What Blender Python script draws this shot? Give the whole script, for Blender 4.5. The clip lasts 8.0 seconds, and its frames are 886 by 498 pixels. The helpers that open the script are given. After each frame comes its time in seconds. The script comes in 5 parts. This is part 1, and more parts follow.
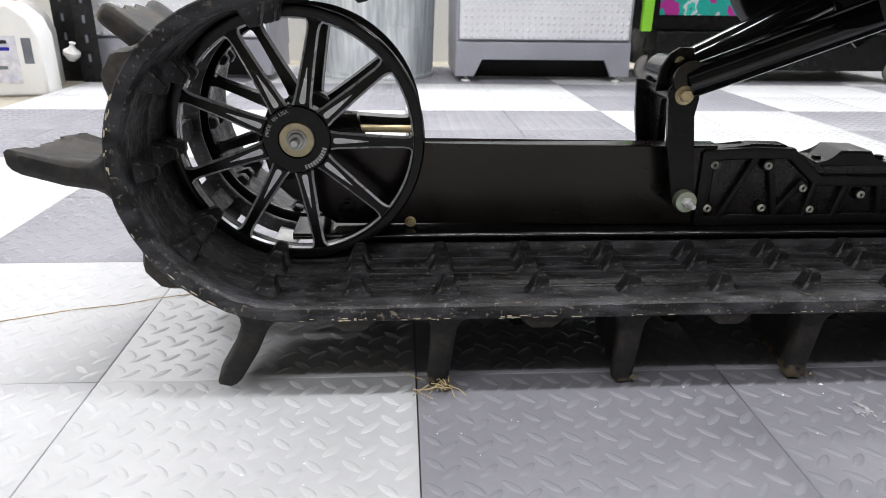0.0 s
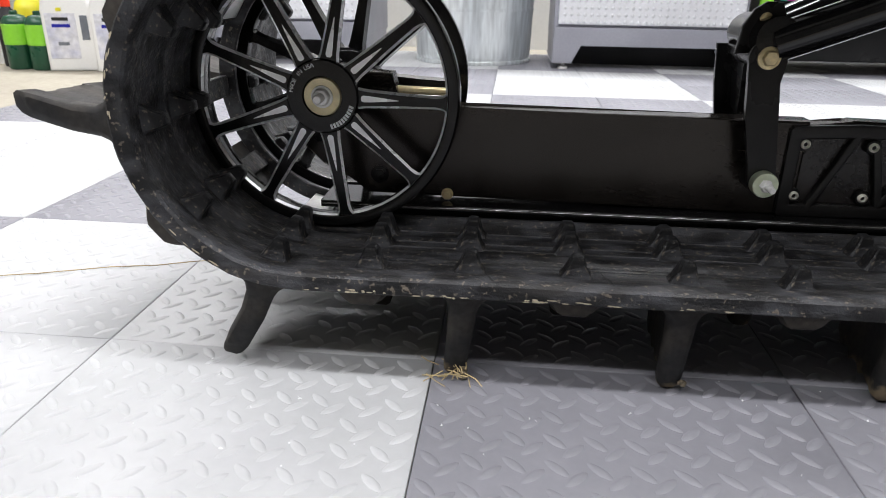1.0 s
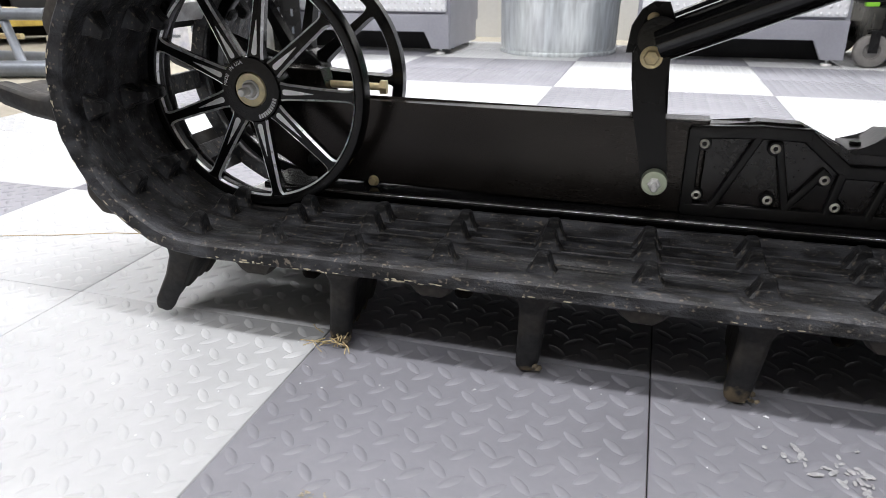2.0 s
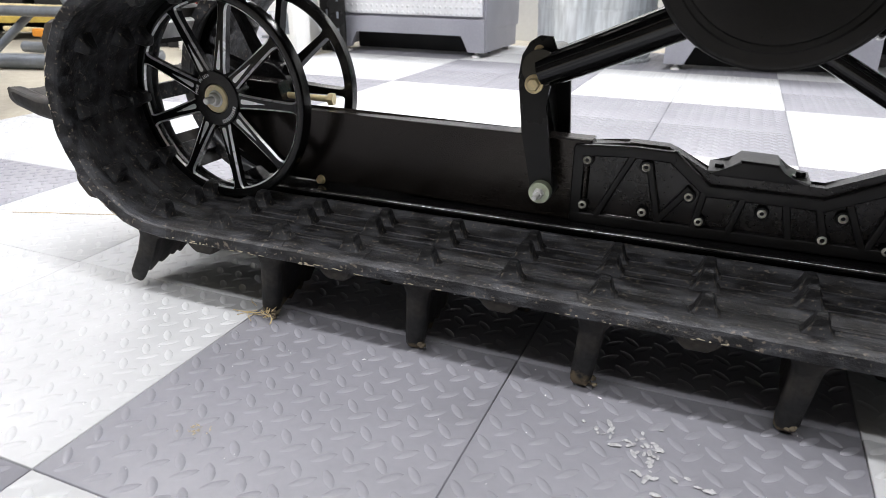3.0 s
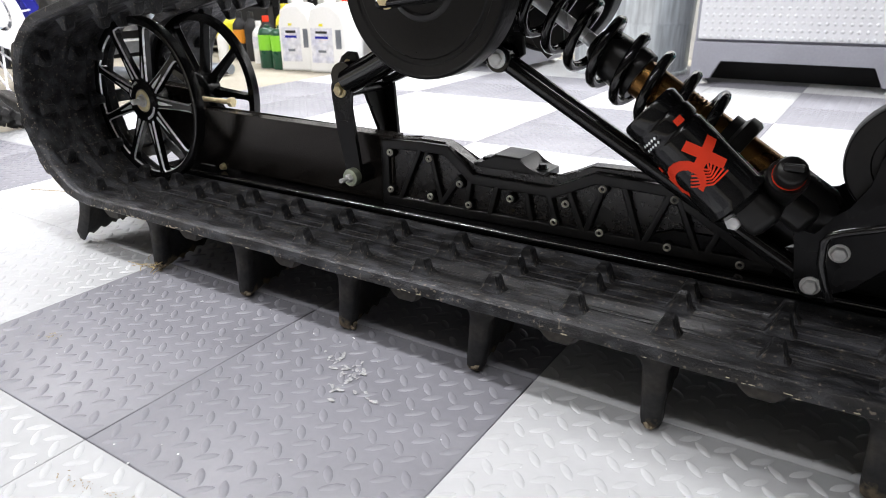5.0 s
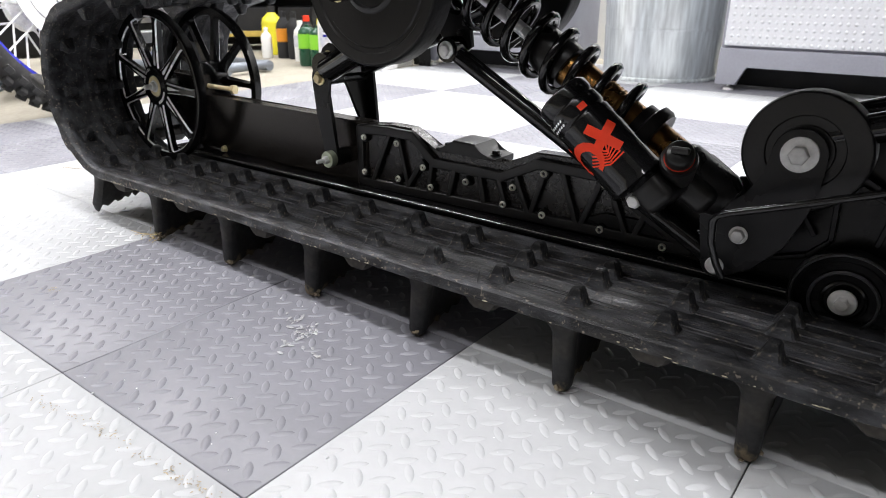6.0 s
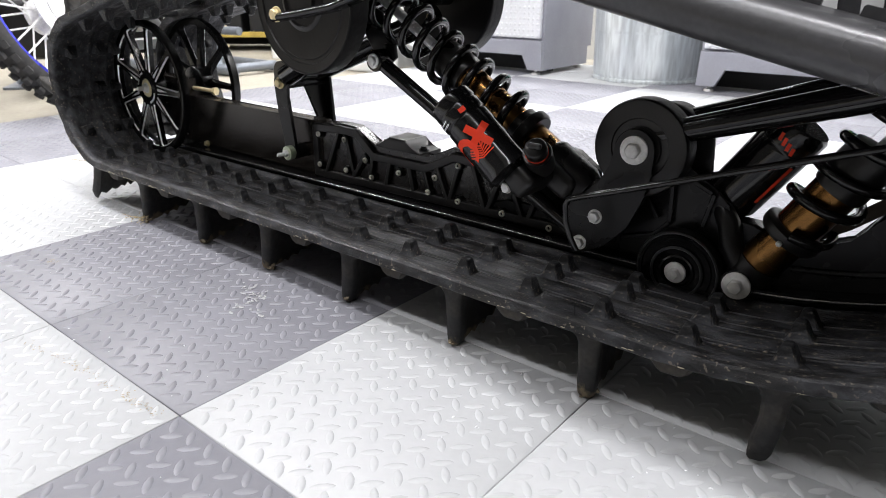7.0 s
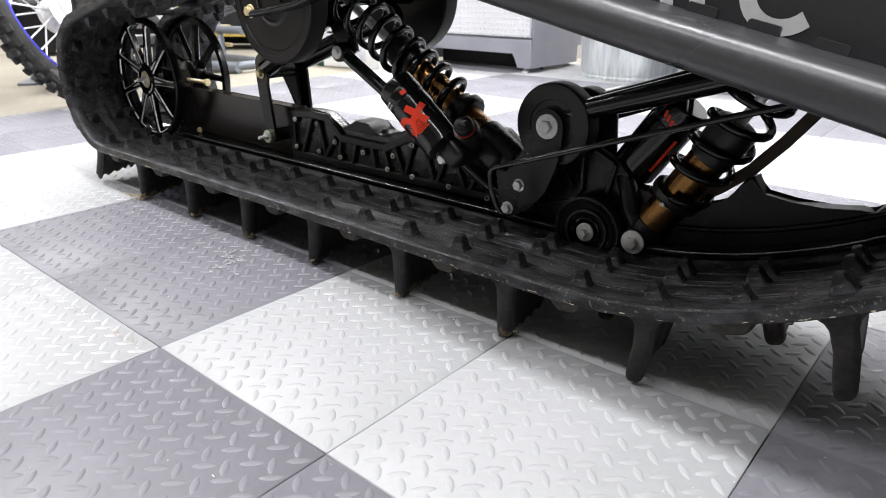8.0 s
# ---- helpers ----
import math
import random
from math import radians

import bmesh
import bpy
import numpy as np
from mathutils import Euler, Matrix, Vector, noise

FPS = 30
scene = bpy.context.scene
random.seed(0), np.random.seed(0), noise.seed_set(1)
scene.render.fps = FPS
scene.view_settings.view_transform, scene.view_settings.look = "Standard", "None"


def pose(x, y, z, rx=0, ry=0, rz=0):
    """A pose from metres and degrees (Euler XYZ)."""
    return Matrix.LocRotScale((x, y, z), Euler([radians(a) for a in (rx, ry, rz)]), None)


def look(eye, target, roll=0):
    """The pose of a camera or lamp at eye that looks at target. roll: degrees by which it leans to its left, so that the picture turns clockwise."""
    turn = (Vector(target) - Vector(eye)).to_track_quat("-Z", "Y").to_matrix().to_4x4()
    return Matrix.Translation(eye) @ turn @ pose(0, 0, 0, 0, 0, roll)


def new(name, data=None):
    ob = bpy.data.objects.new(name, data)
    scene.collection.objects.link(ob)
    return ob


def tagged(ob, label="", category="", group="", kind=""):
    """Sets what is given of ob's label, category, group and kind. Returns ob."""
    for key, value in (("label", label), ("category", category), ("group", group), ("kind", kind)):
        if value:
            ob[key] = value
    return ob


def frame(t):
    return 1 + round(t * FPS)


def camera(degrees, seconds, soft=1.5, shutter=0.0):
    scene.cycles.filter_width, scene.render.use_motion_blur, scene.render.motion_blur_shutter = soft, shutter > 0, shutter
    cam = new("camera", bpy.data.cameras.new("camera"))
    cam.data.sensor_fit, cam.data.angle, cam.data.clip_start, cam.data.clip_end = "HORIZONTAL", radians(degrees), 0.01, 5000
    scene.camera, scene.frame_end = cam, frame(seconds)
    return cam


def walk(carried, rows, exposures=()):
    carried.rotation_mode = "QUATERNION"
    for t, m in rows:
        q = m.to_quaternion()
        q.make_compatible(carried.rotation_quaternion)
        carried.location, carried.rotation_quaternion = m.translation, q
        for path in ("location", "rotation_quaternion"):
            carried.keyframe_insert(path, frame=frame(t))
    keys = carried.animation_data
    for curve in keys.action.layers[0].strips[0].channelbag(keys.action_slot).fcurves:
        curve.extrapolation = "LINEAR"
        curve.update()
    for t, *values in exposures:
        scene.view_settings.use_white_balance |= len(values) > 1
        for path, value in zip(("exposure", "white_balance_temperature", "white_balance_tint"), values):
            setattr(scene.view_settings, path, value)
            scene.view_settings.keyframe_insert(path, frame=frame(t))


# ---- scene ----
cam = camera(66.7, 8.0, 0.7)
cam.data.dof.use_dof = True
cam.data.dof.focus_distance = 0.74
cam.data.dof.aperture_fstop = 13.0
PATH = [
    (0, (-0.012, -0.268, 0.357), (0.107, 1.591, -0.369), 0.8),
    (0.5, (0.015, -0.242, 0.338), (0.071, 1.618, -0.396), 1.0),
    (1, (0.056, -0.214, 0.316), (-0.122, 1.635, -0.428), 0.9),
    (1.5, (0.166, -0.218, 0.312), (-0.311, 1.589, -0.446), 0.1),
    (2, (0.277, -0.223, 0.331), (-0.259, 1.542, -0.442), -0.3),
    (2.2, (0.313, -0.241, 0.336), (-0.248, 1.522, -0.424), 0.1),
    (3.3, (0.522, -0.27, 0.378), (-0.273, 1.393, -0.399), -0.0),
    (3.5, (0.565, -0.278, 0.38), (-0.288, 1.362, -0.382), -0.3),
    (4, (0.665, -0.28, 0.378), (-0.25, 1.339, -0.359), -0.1),
    (4.5, (0.769, -0.26, 0.382), (-0.192, 1.328, -0.362), 0.1),
    (4.7, (0.809, -0.248, 0.388), (-0.176, 1.323, -0.363), -0.3),
    (5.8, (0.964, -0.241, 0.378), (-0.146, 1.256, -0.347), -0.5),
    (6, (0.992, -0.239, 0.378), (-0.143, 1.236, -0.354), 0.0),
    (6.5, (1.067, -0.245, 0.392), (-0.102, 1.2, -0.346), 0.1),
    (7, (1.178, -0.271, 0.407), (-0.005, 1.163, -0.33), -0.0),
    (7.5, (1.271, -0.307, 0.405), (0.074, 1.121, -0.322), -0.1),
    (8, (1.33, -0.32, 0.407), (0.123, 1.096, -0.327), -0.0),
]
walk(cam, [(t, look(eye, target, roll)) for t, eye, target, roll in PATH],
     [(0.0, 0.04), (2.0, 0.17), (4.0, 0.29), (6.5, 0.38), (8.0, 0.40)])

# ---- light ----
world = bpy.data.worlds.new("garage_air")
scene.world = world
world.use_nodes = True
world.node_tree.nodes["Background"].inputs[0].default_value = (0.9, 0.95, 1.0, 1)
world.node_tree.nodes["Background"].inputs[1].default_value = 0.03
scene.view_settings.exposure = 0.0


def ceiling_lamp(x, y, sx, sy, watts):
    d = bpy.data.lights.new("ceiling_light", "AREA")
    d.shape, d.size, d.size_y, d.energy, d.color = "RECTANGLE", sx, sy, watts, (0.985, 0.975, 1.0)
    ob = new("ceiling_light", d)
    ob.matrix_world = pose(x, y, 2.72)
    return ob


# two rows over the near half, brighter towards the west end, and one row over the cabinets
for lx, ly, watts in ((-2.4, 0.1, 66), (0.9, 0.1, 60), (-1.9, -1.1, 46), (0.9, -1.1, 24), (-2.6, 2.9, 62), (0.0, 2.9, 92), (2.6, 2.9, 84)):
    ceiling_lamp(lx, ly, 2.3, 0.18, watts)


# ---- materials ----
def mat(name, color, rough=0.5, metal=0.0, var=0.25, scale=12.0, fine=120.0, bump=0.1, coat=0.0, tint=None, rvar=0.12, spread=0.0, spec=0.5, stretch=None):
    """A surface with two scales of variation; tint is the colour of the dirt that lies on it in patches; spread varies piece by piece."""
    m = bpy.data.materials.new(name)
    m.use_nodes = True
    nt = m.node_tree
    n, link = nt.nodes, nt.links.new
    b = n["Principled BSDF"]
    b.inputs["Metallic"].default_value = metal
    b.inputs["Coat Weight"].default_value = coat
    b.inputs["Specular IOR Level"].default_value = spec
    co = n.new("ShaderNodeTexCoord")
    place = co.outputs["Object"]
    if spread:
        shift, far, who = n.new("ShaderNodeVectorMath"), n.new("ShaderNodeMath"), n.new("ShaderNodeObjectInfo")
        far.operation = "MULTIPLY"
        far.inputs[1].default_value = 41.0
        link(who.outputs["Random"], far.inputs[0])
        link(place, shift.inputs[0])
        link(far.outputs[0], shift.inputs[1])
        place = shift.outputs[0]
    big, small = n.new("ShaderNodeTexNoise"), n.new("ShaderNodeTexNoise")
    for tx, s, d in ((big, scale, 5), (small, fine, 3)):
        tx.inputs["Scale"].default_value, tx.inputs["Detail"].default_value = s, d
        if stretch:
            mp = n.new("ShaderNodeMapping")
            mp.inputs["Scale"].default_value = stretch
            link(place, mp.inputs[0])
            link(mp.outputs[0], tx.inputs["Vector"])
        else:
            link(place, tx.inputs["Vector"])
    dirt = tint or tuple(c * (1 - var) for c in color)
    mix = n.new("ShaderNodeMix")
    mix.data_type = "RGBA"
    mix.inputs[6].default_value, mix.inputs[7].default_value = (*color, 1), (*dirt, 1)
    ramp = n.new("ShaderNodeMapRange")
    ramp.inputs[1].default_value, ramp.inputs[2].default_value = 0.42, 0.72
    ramp.inputs[4].default_value = 1.0 if tint is None else var
    link(big.outputs[0], ramp.inputs[0])
    link(ramp.outputs[0], mix.inputs[0])
    shade = n.new("ShaderNodeMix")
    shade.data_type, shade.blend_type = "RGBA", "MULTIPLY"
    grain = n.new("ShaderNodeMapRange")
    grain.inputs[1].default_value, grain.inputs[2].default_value = 0.3, 0.7
    grain.inputs[3].default_value, grain.inputs[4].default_value = 1 - var * 0.5, 1 + var * 0.2
    link(small.outputs[0], grain.inputs[0])
    shade.inputs[0].default_value = 1.0
    link(mix.outputs[2], shade.inputs[6])
    link(grain.outputs[0], shade.inputs[7])
    out = shade.outputs[2]
    if spread:
        info, vary, mul = n.new("ShaderNodeObjectInfo"), n.new("ShaderNodeMapRange"), n.new("ShaderNodeMix")
        vary.inputs[3].default_value, vary.inputs[4].default_value = 1 - spread, 1
        mul.data_type, mul.blend_type = "RGBA", "MULTIPLY"
        mul.inputs[0].default_value = 1.0
        link(info.outputs["Random"], vary.inputs[0])
        link(out, mul.inputs[6])
        link(vary.outputs[0], mul.inputs[7])
        out = mul.outputs[2]
    link(out, b.inputs["Base Color"])
    rr = n.new("ShaderNodeMapRange")
    rr.inputs[3].default_value, rr.inputs[4].default_value = max(0.02, rough - rvar), min(1, rough + rvar)
    link(big.outputs[0], rr.inputs[0])
    link(rr.outputs[0], b.inputs["Roughness"])
    if bump:
        bp = n.new("ShaderNodeBump")
        bp.inputs["Strength"].default_value, bp.inputs["Distance"].default_value = bump, 0.002
        link(small.outputs[0], bp.inputs["Height"])
        link(bp.outputs[0], b.inputs["Normal"])
    return m


M_TILE_W = mat("white_tile_plastic", (0.46, 0.469, 0.478), 0.46, 0, 0.07, 9, 90, 0.06, 0, None, 0.08, 0.02, 0.5)
M_TILE_D = mat("grey_tile_plastic", (0.215, 0.215, 0.24), 0.46, 0, 0.10, 10, 110, 0.08, 0, None, 0.08, 0.02, 0.55)
M_CONC = mat("bare_concrete", (0.36, 0.33, 0.265), 0.8, 0, 0.25, 3, 60, 0.3)
M_WALL = mat("painted_wall", (0.66, 0.66, 0.64), 0.7, 0, 0.08, 2, 60, 0.1)
M_WALLD = mat("dark_bounce_damping_wall", (0.07, 0.066, 0.062), 0.6, 0, 0.4, 3, 50, 0.2)
M_CEIL = mat("white_ceiling", (0.8, 0.8, 0.8), 0.8, 0, 0.05)
M_RUBBER = mat("track_rubber", (0.013, 0.013, 0.0135), 0.5, 0, 0.5, 14, 160, 0.35, 0, (0.030, 0.027, 0.024), 0.25, 0, 0.22)
M_LUG = mat("lug_rubber", (0.024, 0.024, 0.0245), 0.6, 0, 0.6, 24, 160, 0.3, 0, (0.085, 0.072, 0.056), 0.12, 0, 0.2)
M_BLACK = mat("black_powder_coat", (0.0085, 0.0084, 0.0087), 0.28, 0, 0.3, 10, 260, 0.05, 0.0, None, 0.1, 0, 0.24)
M_GLOSS = mat("gloss_black_paint", (0.008, 0.008, 0.0085), 0.11, 0, 0.2, 8, 200, 0.02, 0.0, None, 0.04, 0, 0.5)
M_ANOD = mat("black_anodized_beam", (0.034, 0.029, 0.025), 0.24, 0.6, 0.3, 6, 300, 0.03, 0, None, 0.08, 0, 0.5, (0.4, 1, 1.6))
M_EDGE = mat("worn_and_highlit_edge_metal", (0.34, 0.34, 0.35), 0.2, 1, 0.5, 25, 200, 0.05)
M_POCKET = mat("smooth_black_pocket_floor", (0.020, 0.017, 0.016), 0.26, 0, 0.35, 18, 260, 0.04, 0, None, 0.08, 0, 0.5)
M_SATIN = mat("satin_black_plastic", (0.0125, 0.0120, 0.0120), 0.32, 0, 0.35, 16, 220, 0.08, 0, None, 0.12, 0, 0.36)
M_WHEEL = mat("black_anodized_wheel", (0.005, 0.005, 0.0053), 0.22, 0.0, 0.2, 10, 200, 0.02, 0.0, None, 0.06, 0, 0.3)
M_MILL = mat("bare_milled_aluminium", (0.90, 0.91, 0.92), 0.28, 0.45, 0.15, 30, 300, 0.05)
M_STEEL = mat("zinc_steel", (0.90, 0.90, 0.89), 0.36, 0.12, 0.25, 40, 200, 0.08)
M_SCREW = mat("bright_screw_zinc", (0.88, 0.86, 0.78), 0.38, 0.1, 0.2, 60, 200, 0.05)
M_GOLD = mat("yellow_zinc", (0.86, 0.72, 0.42), 0.32, 0.4, 0.3, 40, 200, 0.08)
M_BRONZE = mat("gold_anodized_body", (0.24, 0.125, 0.042), 0.28, 1, 0.25, 20, 200, 0.03)
M_RED = mat("red_sticker", (0.85, 0.055, 0.02), 0.5, 0, 0.1, 20, spec=0.2)
M_CREAMZ = mat("cream_zinc_washer", (0.86, 0.76, 0.48), 0.36, 0.2, 0.2, 40, 200, 0.05)
M_WHITE = mat("white_sticker", (0.84, 0.85, 0.86), 0.4, 0, 0.08, 20)
M_BOARD = mat("grey_powder_coat", (0.075, 0.075, 0.079), 0.32, 0.3, 0.25, 7, 240, 0.08)
M_TUNNEL = mat("dark_grey_tunnel_paint", (0.05, 0.05, 0.054), 0.42, 0, 0.25, 9, 240, 0.08)
M_SHAVING = mat("scuffed_clear_plastic", (0.44, 0.44, 0.45), 0.35, 0, 0.4, 200, 500, 0.2)
M_CREAM = mat("worn_cord", (0.62, 0.55, 0.40), 0.8, 0, 0.3, 60)
M_MUD = mat("dried_mud", (0.23, 0.19, 0.13), 0.9, 0, 0.5, 120, 500, 0.3)
M_TAN = mat("pale_tan_dirt", (0.42, 0.36, 0.26), 0.9, 0, 0.4, 200, 500, 0.2)
M_STRAW = mat("dry_straw", (0.48, 0.38, 0.2), 0.8, 0, 0.3, 60)
M_CAB = mat("grey_painted_steel", (0.34, 0.345, 0.39), 0.45, 0.1, 0.12, 5, 120, 0.05)
M_DARK = mat("black_paint_and_deep_shade", (0.012, 0.012, 0.013), 0.7, 0, 0.2)
M_GALV = mat("galvanized_steel", (0.78, 0.82, 0.83), 0.34, 0.45, 0.6, 7, 60, 0.05, 0, (0.46, 0.52, 0.55), stretch=(1, 1, 0.12))
M_JUG = mat("white_plastic", (0.80, 0.80, 0.78), 0.4, 0, 0.06, 8)
M_GREEN = mat("lime_plastic", (0.25, 0.62, 0.04), 0.4, 0, 0.1)
M_DGREEN = mat("dark_green_plastic", (0.012, 0.07, 0.035), 0.3, 0, 0.2)
M_YELLOW = mat("yellow_plastic", (0.80, 0.72, 0.04), 0.4, 0, 0.1)
M_YELLOWD = mat("dull_yellow_paint", (0.52, 0.38, 0.08), 0.5, 0, 0.3, 20)
M_ORANGE = mat("orange_plastic", (0.75, 0.28, 0.02), 0.4, 0, 0.1)
M_BLUE = mat("blue_anodized_rim", (0.045, 0.05, 0.50), 0.25, 0.5, 0.15, 20)
M_TYRE = mat("knobby_rubber", (0.03, 0.03, 0.03), 0.75, 0, 0.5, 20, 120, 0.3, 0, (0.10, 0.09, 0.08))
M_GSTEEL = mat("grey_steel_tube", (0.20, 0.22, 0.25), 0.4, 0.4, 0.25, 15)
M_LABEL = mat("printed_label", (0.70, 0.70, 0.74), 0.4, 0, 0.4, 25, 60, 0, 0, (0.25, 0.28, 0.5))


def node_kit(m):
    nt = m.node_tree
    return nt.nodes, nt.links.new, nt.nodes["Principled BSDF"]


def belt_rubber():
    """Worn rubber: near-black, dusty streaks along the track, scuffs that are shinier, and cuts."""
    m = bpy.data.materials.new("belt_rubber")
    m.use_nodes = True
    n, link, b = node_kit(m)
    co = n.new("ShaderNodeTexCoord")

    def noise(scale, detail, stretch):
        mp, tx = n.new("ShaderNodeMapping"), n.new("ShaderNodeTexNoise")
        mp.inputs["Scale"].default_value = stretch
        tx.inputs["Scale"].default_value, tx.inputs["Detail"].default_value = scale, detail
        link(co.outputs["Object"], mp.inputs[0])
        link(mp.outputs[0], tx.inputs["Vector"])
        return tx.outputs[0]

    def ramp(src, a, c, lo, hi):
        r = n.new("ShaderNodeMapRange")
        for i, v in ((1, a), (2, c), (3, lo), (4, hi)):
            r.inputs[i].default_value = v
        link(src, r.inputs[0])
        return r.outputs[0]

    def mix(fac, a, c):
        x = n.new("ShaderNodeMix")
        x.data_type = "RGBA"
        link(fac, x.inputs[0])
        for i, v in ((6, a), (7, c)):
            if isinstance(v, tuple):
                x.inputs[i].default_value = (*v, 1)
            else:
                link(v, x.inputs[i])
        return x.outputs[2]

    patches, streaks, speck, grain = noise(30, 8, (1, 1.8, 1.8)), noise(12, 8, (1.2, 9, 9)), noise(210, 3, (1, 1, 1)), noise(420, 3, (1, 1, 1))
    col = mix(ramp(patches, 0.44, 0.62, 0, 1), (0.0110, 0.0112, 0.0122), (0.046, 0.0475, 0.053))
    col = mix(ramp(streaks, 0.50, 0.68, 0, 0.32), col, (0.050, 0.046, 0.041))
    col = mix(ramp(speck, 0.61, 0.68, 0, 0.75), col, (0.17, 0.145, 0.115))
    link(col, b.inputs["Base Color"])
    b.inputs["Specular IOR Level"].default_value = 0.32
    link(ramp(streaks, 0.35, 0.65, 0.30, 0.62), b.inputs["Roughness"])
    add = n.new("ShaderNodeMath")
    add.operation = "ADD"
    link(ramp(streaks, 0.3, 0.7, 0, 1), add.inputs[0])
    link(ramp(grain, 0.3, 0.7, 0, 0.4), add.inputs[1])
    bp = n.new("ShaderNodeBump")
    bp.inputs["Strength"].default_value, bp.inputs["Distance"].default_value = 0.8, 0.0011
    link(add.outputs[0], bp.inputs["Height"])
    link(bp.outputs[0], b.inputs["Normal"])
    return m


def muddy_rubber(base):
    """Lug rubber with dried tan mud caught on the tip of each lug."""
    m = base.copy()
    m.name = "muddy_lug_rubber"
    n, link, b = node_kit(m)
    old = b.inputs["Base Color"].links[0].from_socket
    co, sep, tx, mud, x = n.new("ShaderNodeTexCoord"), n.new("ShaderNodeSeparateXYZ"), n.new("ShaderNodeTexNoise"), n.new("ShaderNodeMath"), n.new("ShaderNodeMix")
    info, off = n.new("ShaderNodeObjectInfo"), n.new("ShaderNodeVectorMath")
    off.operation = "ADD"
    link(co.outputs["Object"], off.inputs[0])
    link(info.outputs["Random"], off.inputs[1])
    link(co.outputs["Object"], sep.inputs[0])
    tx.inputs["Scale"].default_value, tx.inputs["Detail"].default_value = 60, 4
    link(off.outputs[0], tx.inputs["Vector"])
    r = n.new("ShaderNodeMapRange")
    for i, v in ((1, -0.058), (2, -0.080), (3, -0.22), (4, 0.22)):
        r.inputs[i].default_value = v
    link(sep.outputs[2], r.inputs[0])
    mud.operation = "ADD"
    link(r.outputs[0], mud.inputs[0])
    link(tx.outputs[0], mud.inputs[1])
    r2 = n.new("ShaderNodeMapRange")
    for i, v in ((1, 0.50), (2, 0.64), (3, 0), (4, 0.85)):
        r2.inputs[i].default_value = v
    link(mud.outputs[0], r2.inputs[0])
    x.data_type = "RGBA"
    link(r2.outputs[0], x.inputs[0])
    link(old, x.inputs[6])
    x.inputs[7].default_value = (0.16, 0.125, 0.08, 1)
    link(x.outputs[2], b.inputs["Base Color"])
    return m


M_BELT = belt_rubber()
M_LUG_PLAIN = M_LUG
M_LUG = muddy_rubber(M_LUG)


def diamond_sheet():
    """Bright stamped tread sheet: lens-shaped bumps in two directions."""
    m = mat("bright_tread_sheet", (0.84, 0.85, 0.88), 0.34, 0.2, 0.1, 4, 120, 0)
    nt = m.node_tree
    n, link = nt.nodes, nt.links.new
    co, sep = n.new("ShaderNodeTexCoord"), n.new("ShaderNodeSeparateXYZ")
    link(co.outputs["Object"], sep.inputs[0])

    def math_node(op, a, c):
        q = n.new("ShaderNodeMath")
        q.operation = op
        for k, v in ((0, a), (1, c)):
            if isinstance(v, (int, float)):
                q.inputs[k].default_value = v
            else:
                link(v, q.inputs[k])
        return q.outputs[0]

    step = 2 * math.pi / 0.050
    u = math_node("SINE", math_node("MULTIPLY", math_node("ADD", sep.outputs[0], sep.outputs[2]), step), 0)
    v = math_node("SINE", math_node("MULTIPLY", math_node("SUBTRACT", sep.outputs[0], sep.outputs[2]), step), 0)
    height = math_node("MAXIMUM", math_node("SUBTRACT", math_node("MULTIPLY", u, v), 0.35), 0)
    bp = n.new("ShaderNodeBump")
    bp.inputs["Strength"].default_value, bp.inputs["Distance"].default_value = 1.0, 0.006
    link(height, bp.inputs["Height"])
    link(bp.outputs[0], n["Principled BSDF"].inputs["Normal"])
    return m


M_TREAD = diamond_sheet()


def art_panel():
    """Printed panel in teal, magenta and white blotches."""
    m = mat("teal_magenta_print", (0.03, 0.42, 0.36), 0.3, 0, 0.0, 5, 40, 0)
    nt = m.node_tree
    n, link = nt.nodes, nt.links.new
    co, no, ramp = n.new("ShaderNodeTexCoord"), n.new("ShaderNodeTexNoise"), n.new("ShaderNodeValToRGB")
    no.inputs["Scale"].default_value, no.inputs["Detail"].default_value = 9, 4
    ramp.color_ramp.interpolation = "CONSTANT"
    e = ramp.color_ramp.elements
    e[0].position, e[0].color = 0, (0.45, 0.03, 0.28, 1)
    e[1].position, e[1].color = 0.42, (0.02, 0.36, 0.30, 1)
    for p, c in ((0.55, (0.6, 0.65, 0.65, 1)), (0.6, (0.04, 0.5, 0.42, 1)), (0.68, (0.01, 0.12, 0.12, 1))):
        q = e.new(p)
        q.color = c
    link(co.outputs["Object"], no.inputs["Vector"])
    link(no.outputs[0], ramp.inputs[0])
    link(ramp.outputs[0], n["Principled BSDF"].inputs["Base Color"])
    return m


M_ART = art_panel()


# ---- mesh helpers ----
def B():
    return bmesh.new()


def part(name, bm, material, parent=None, label="", smooth=50):
    """Links a bmesh as one mesh object under a thing or a part."""
    bmesh.ops.recalc_face_normals(bm, faces=bm.faces)
    me = bpy.data.meshes.new(name)
    lim = radians(smooth)
    for f in bm.faces:
        f.smooth = True
    for e in bm.edges:
        e.smooth = len(e.link_faces) == 2 and e.calc_face_angle(0) < lim
    bm.to_mesh(me)
    bm.free()
    for m in material if isinstance(material, (list, tuple)) else (material,):
        me.materials.append(m)
    ob = new(name, me)
    ob.parent = parent
    if smooth == 50 and len(me.polygons) < 4000:
        wn = ob.modifiers.new("even_shading", "WEIGHTED_NORMAL")
        wn.keep_sharp = True
    return tagged(ob, label)


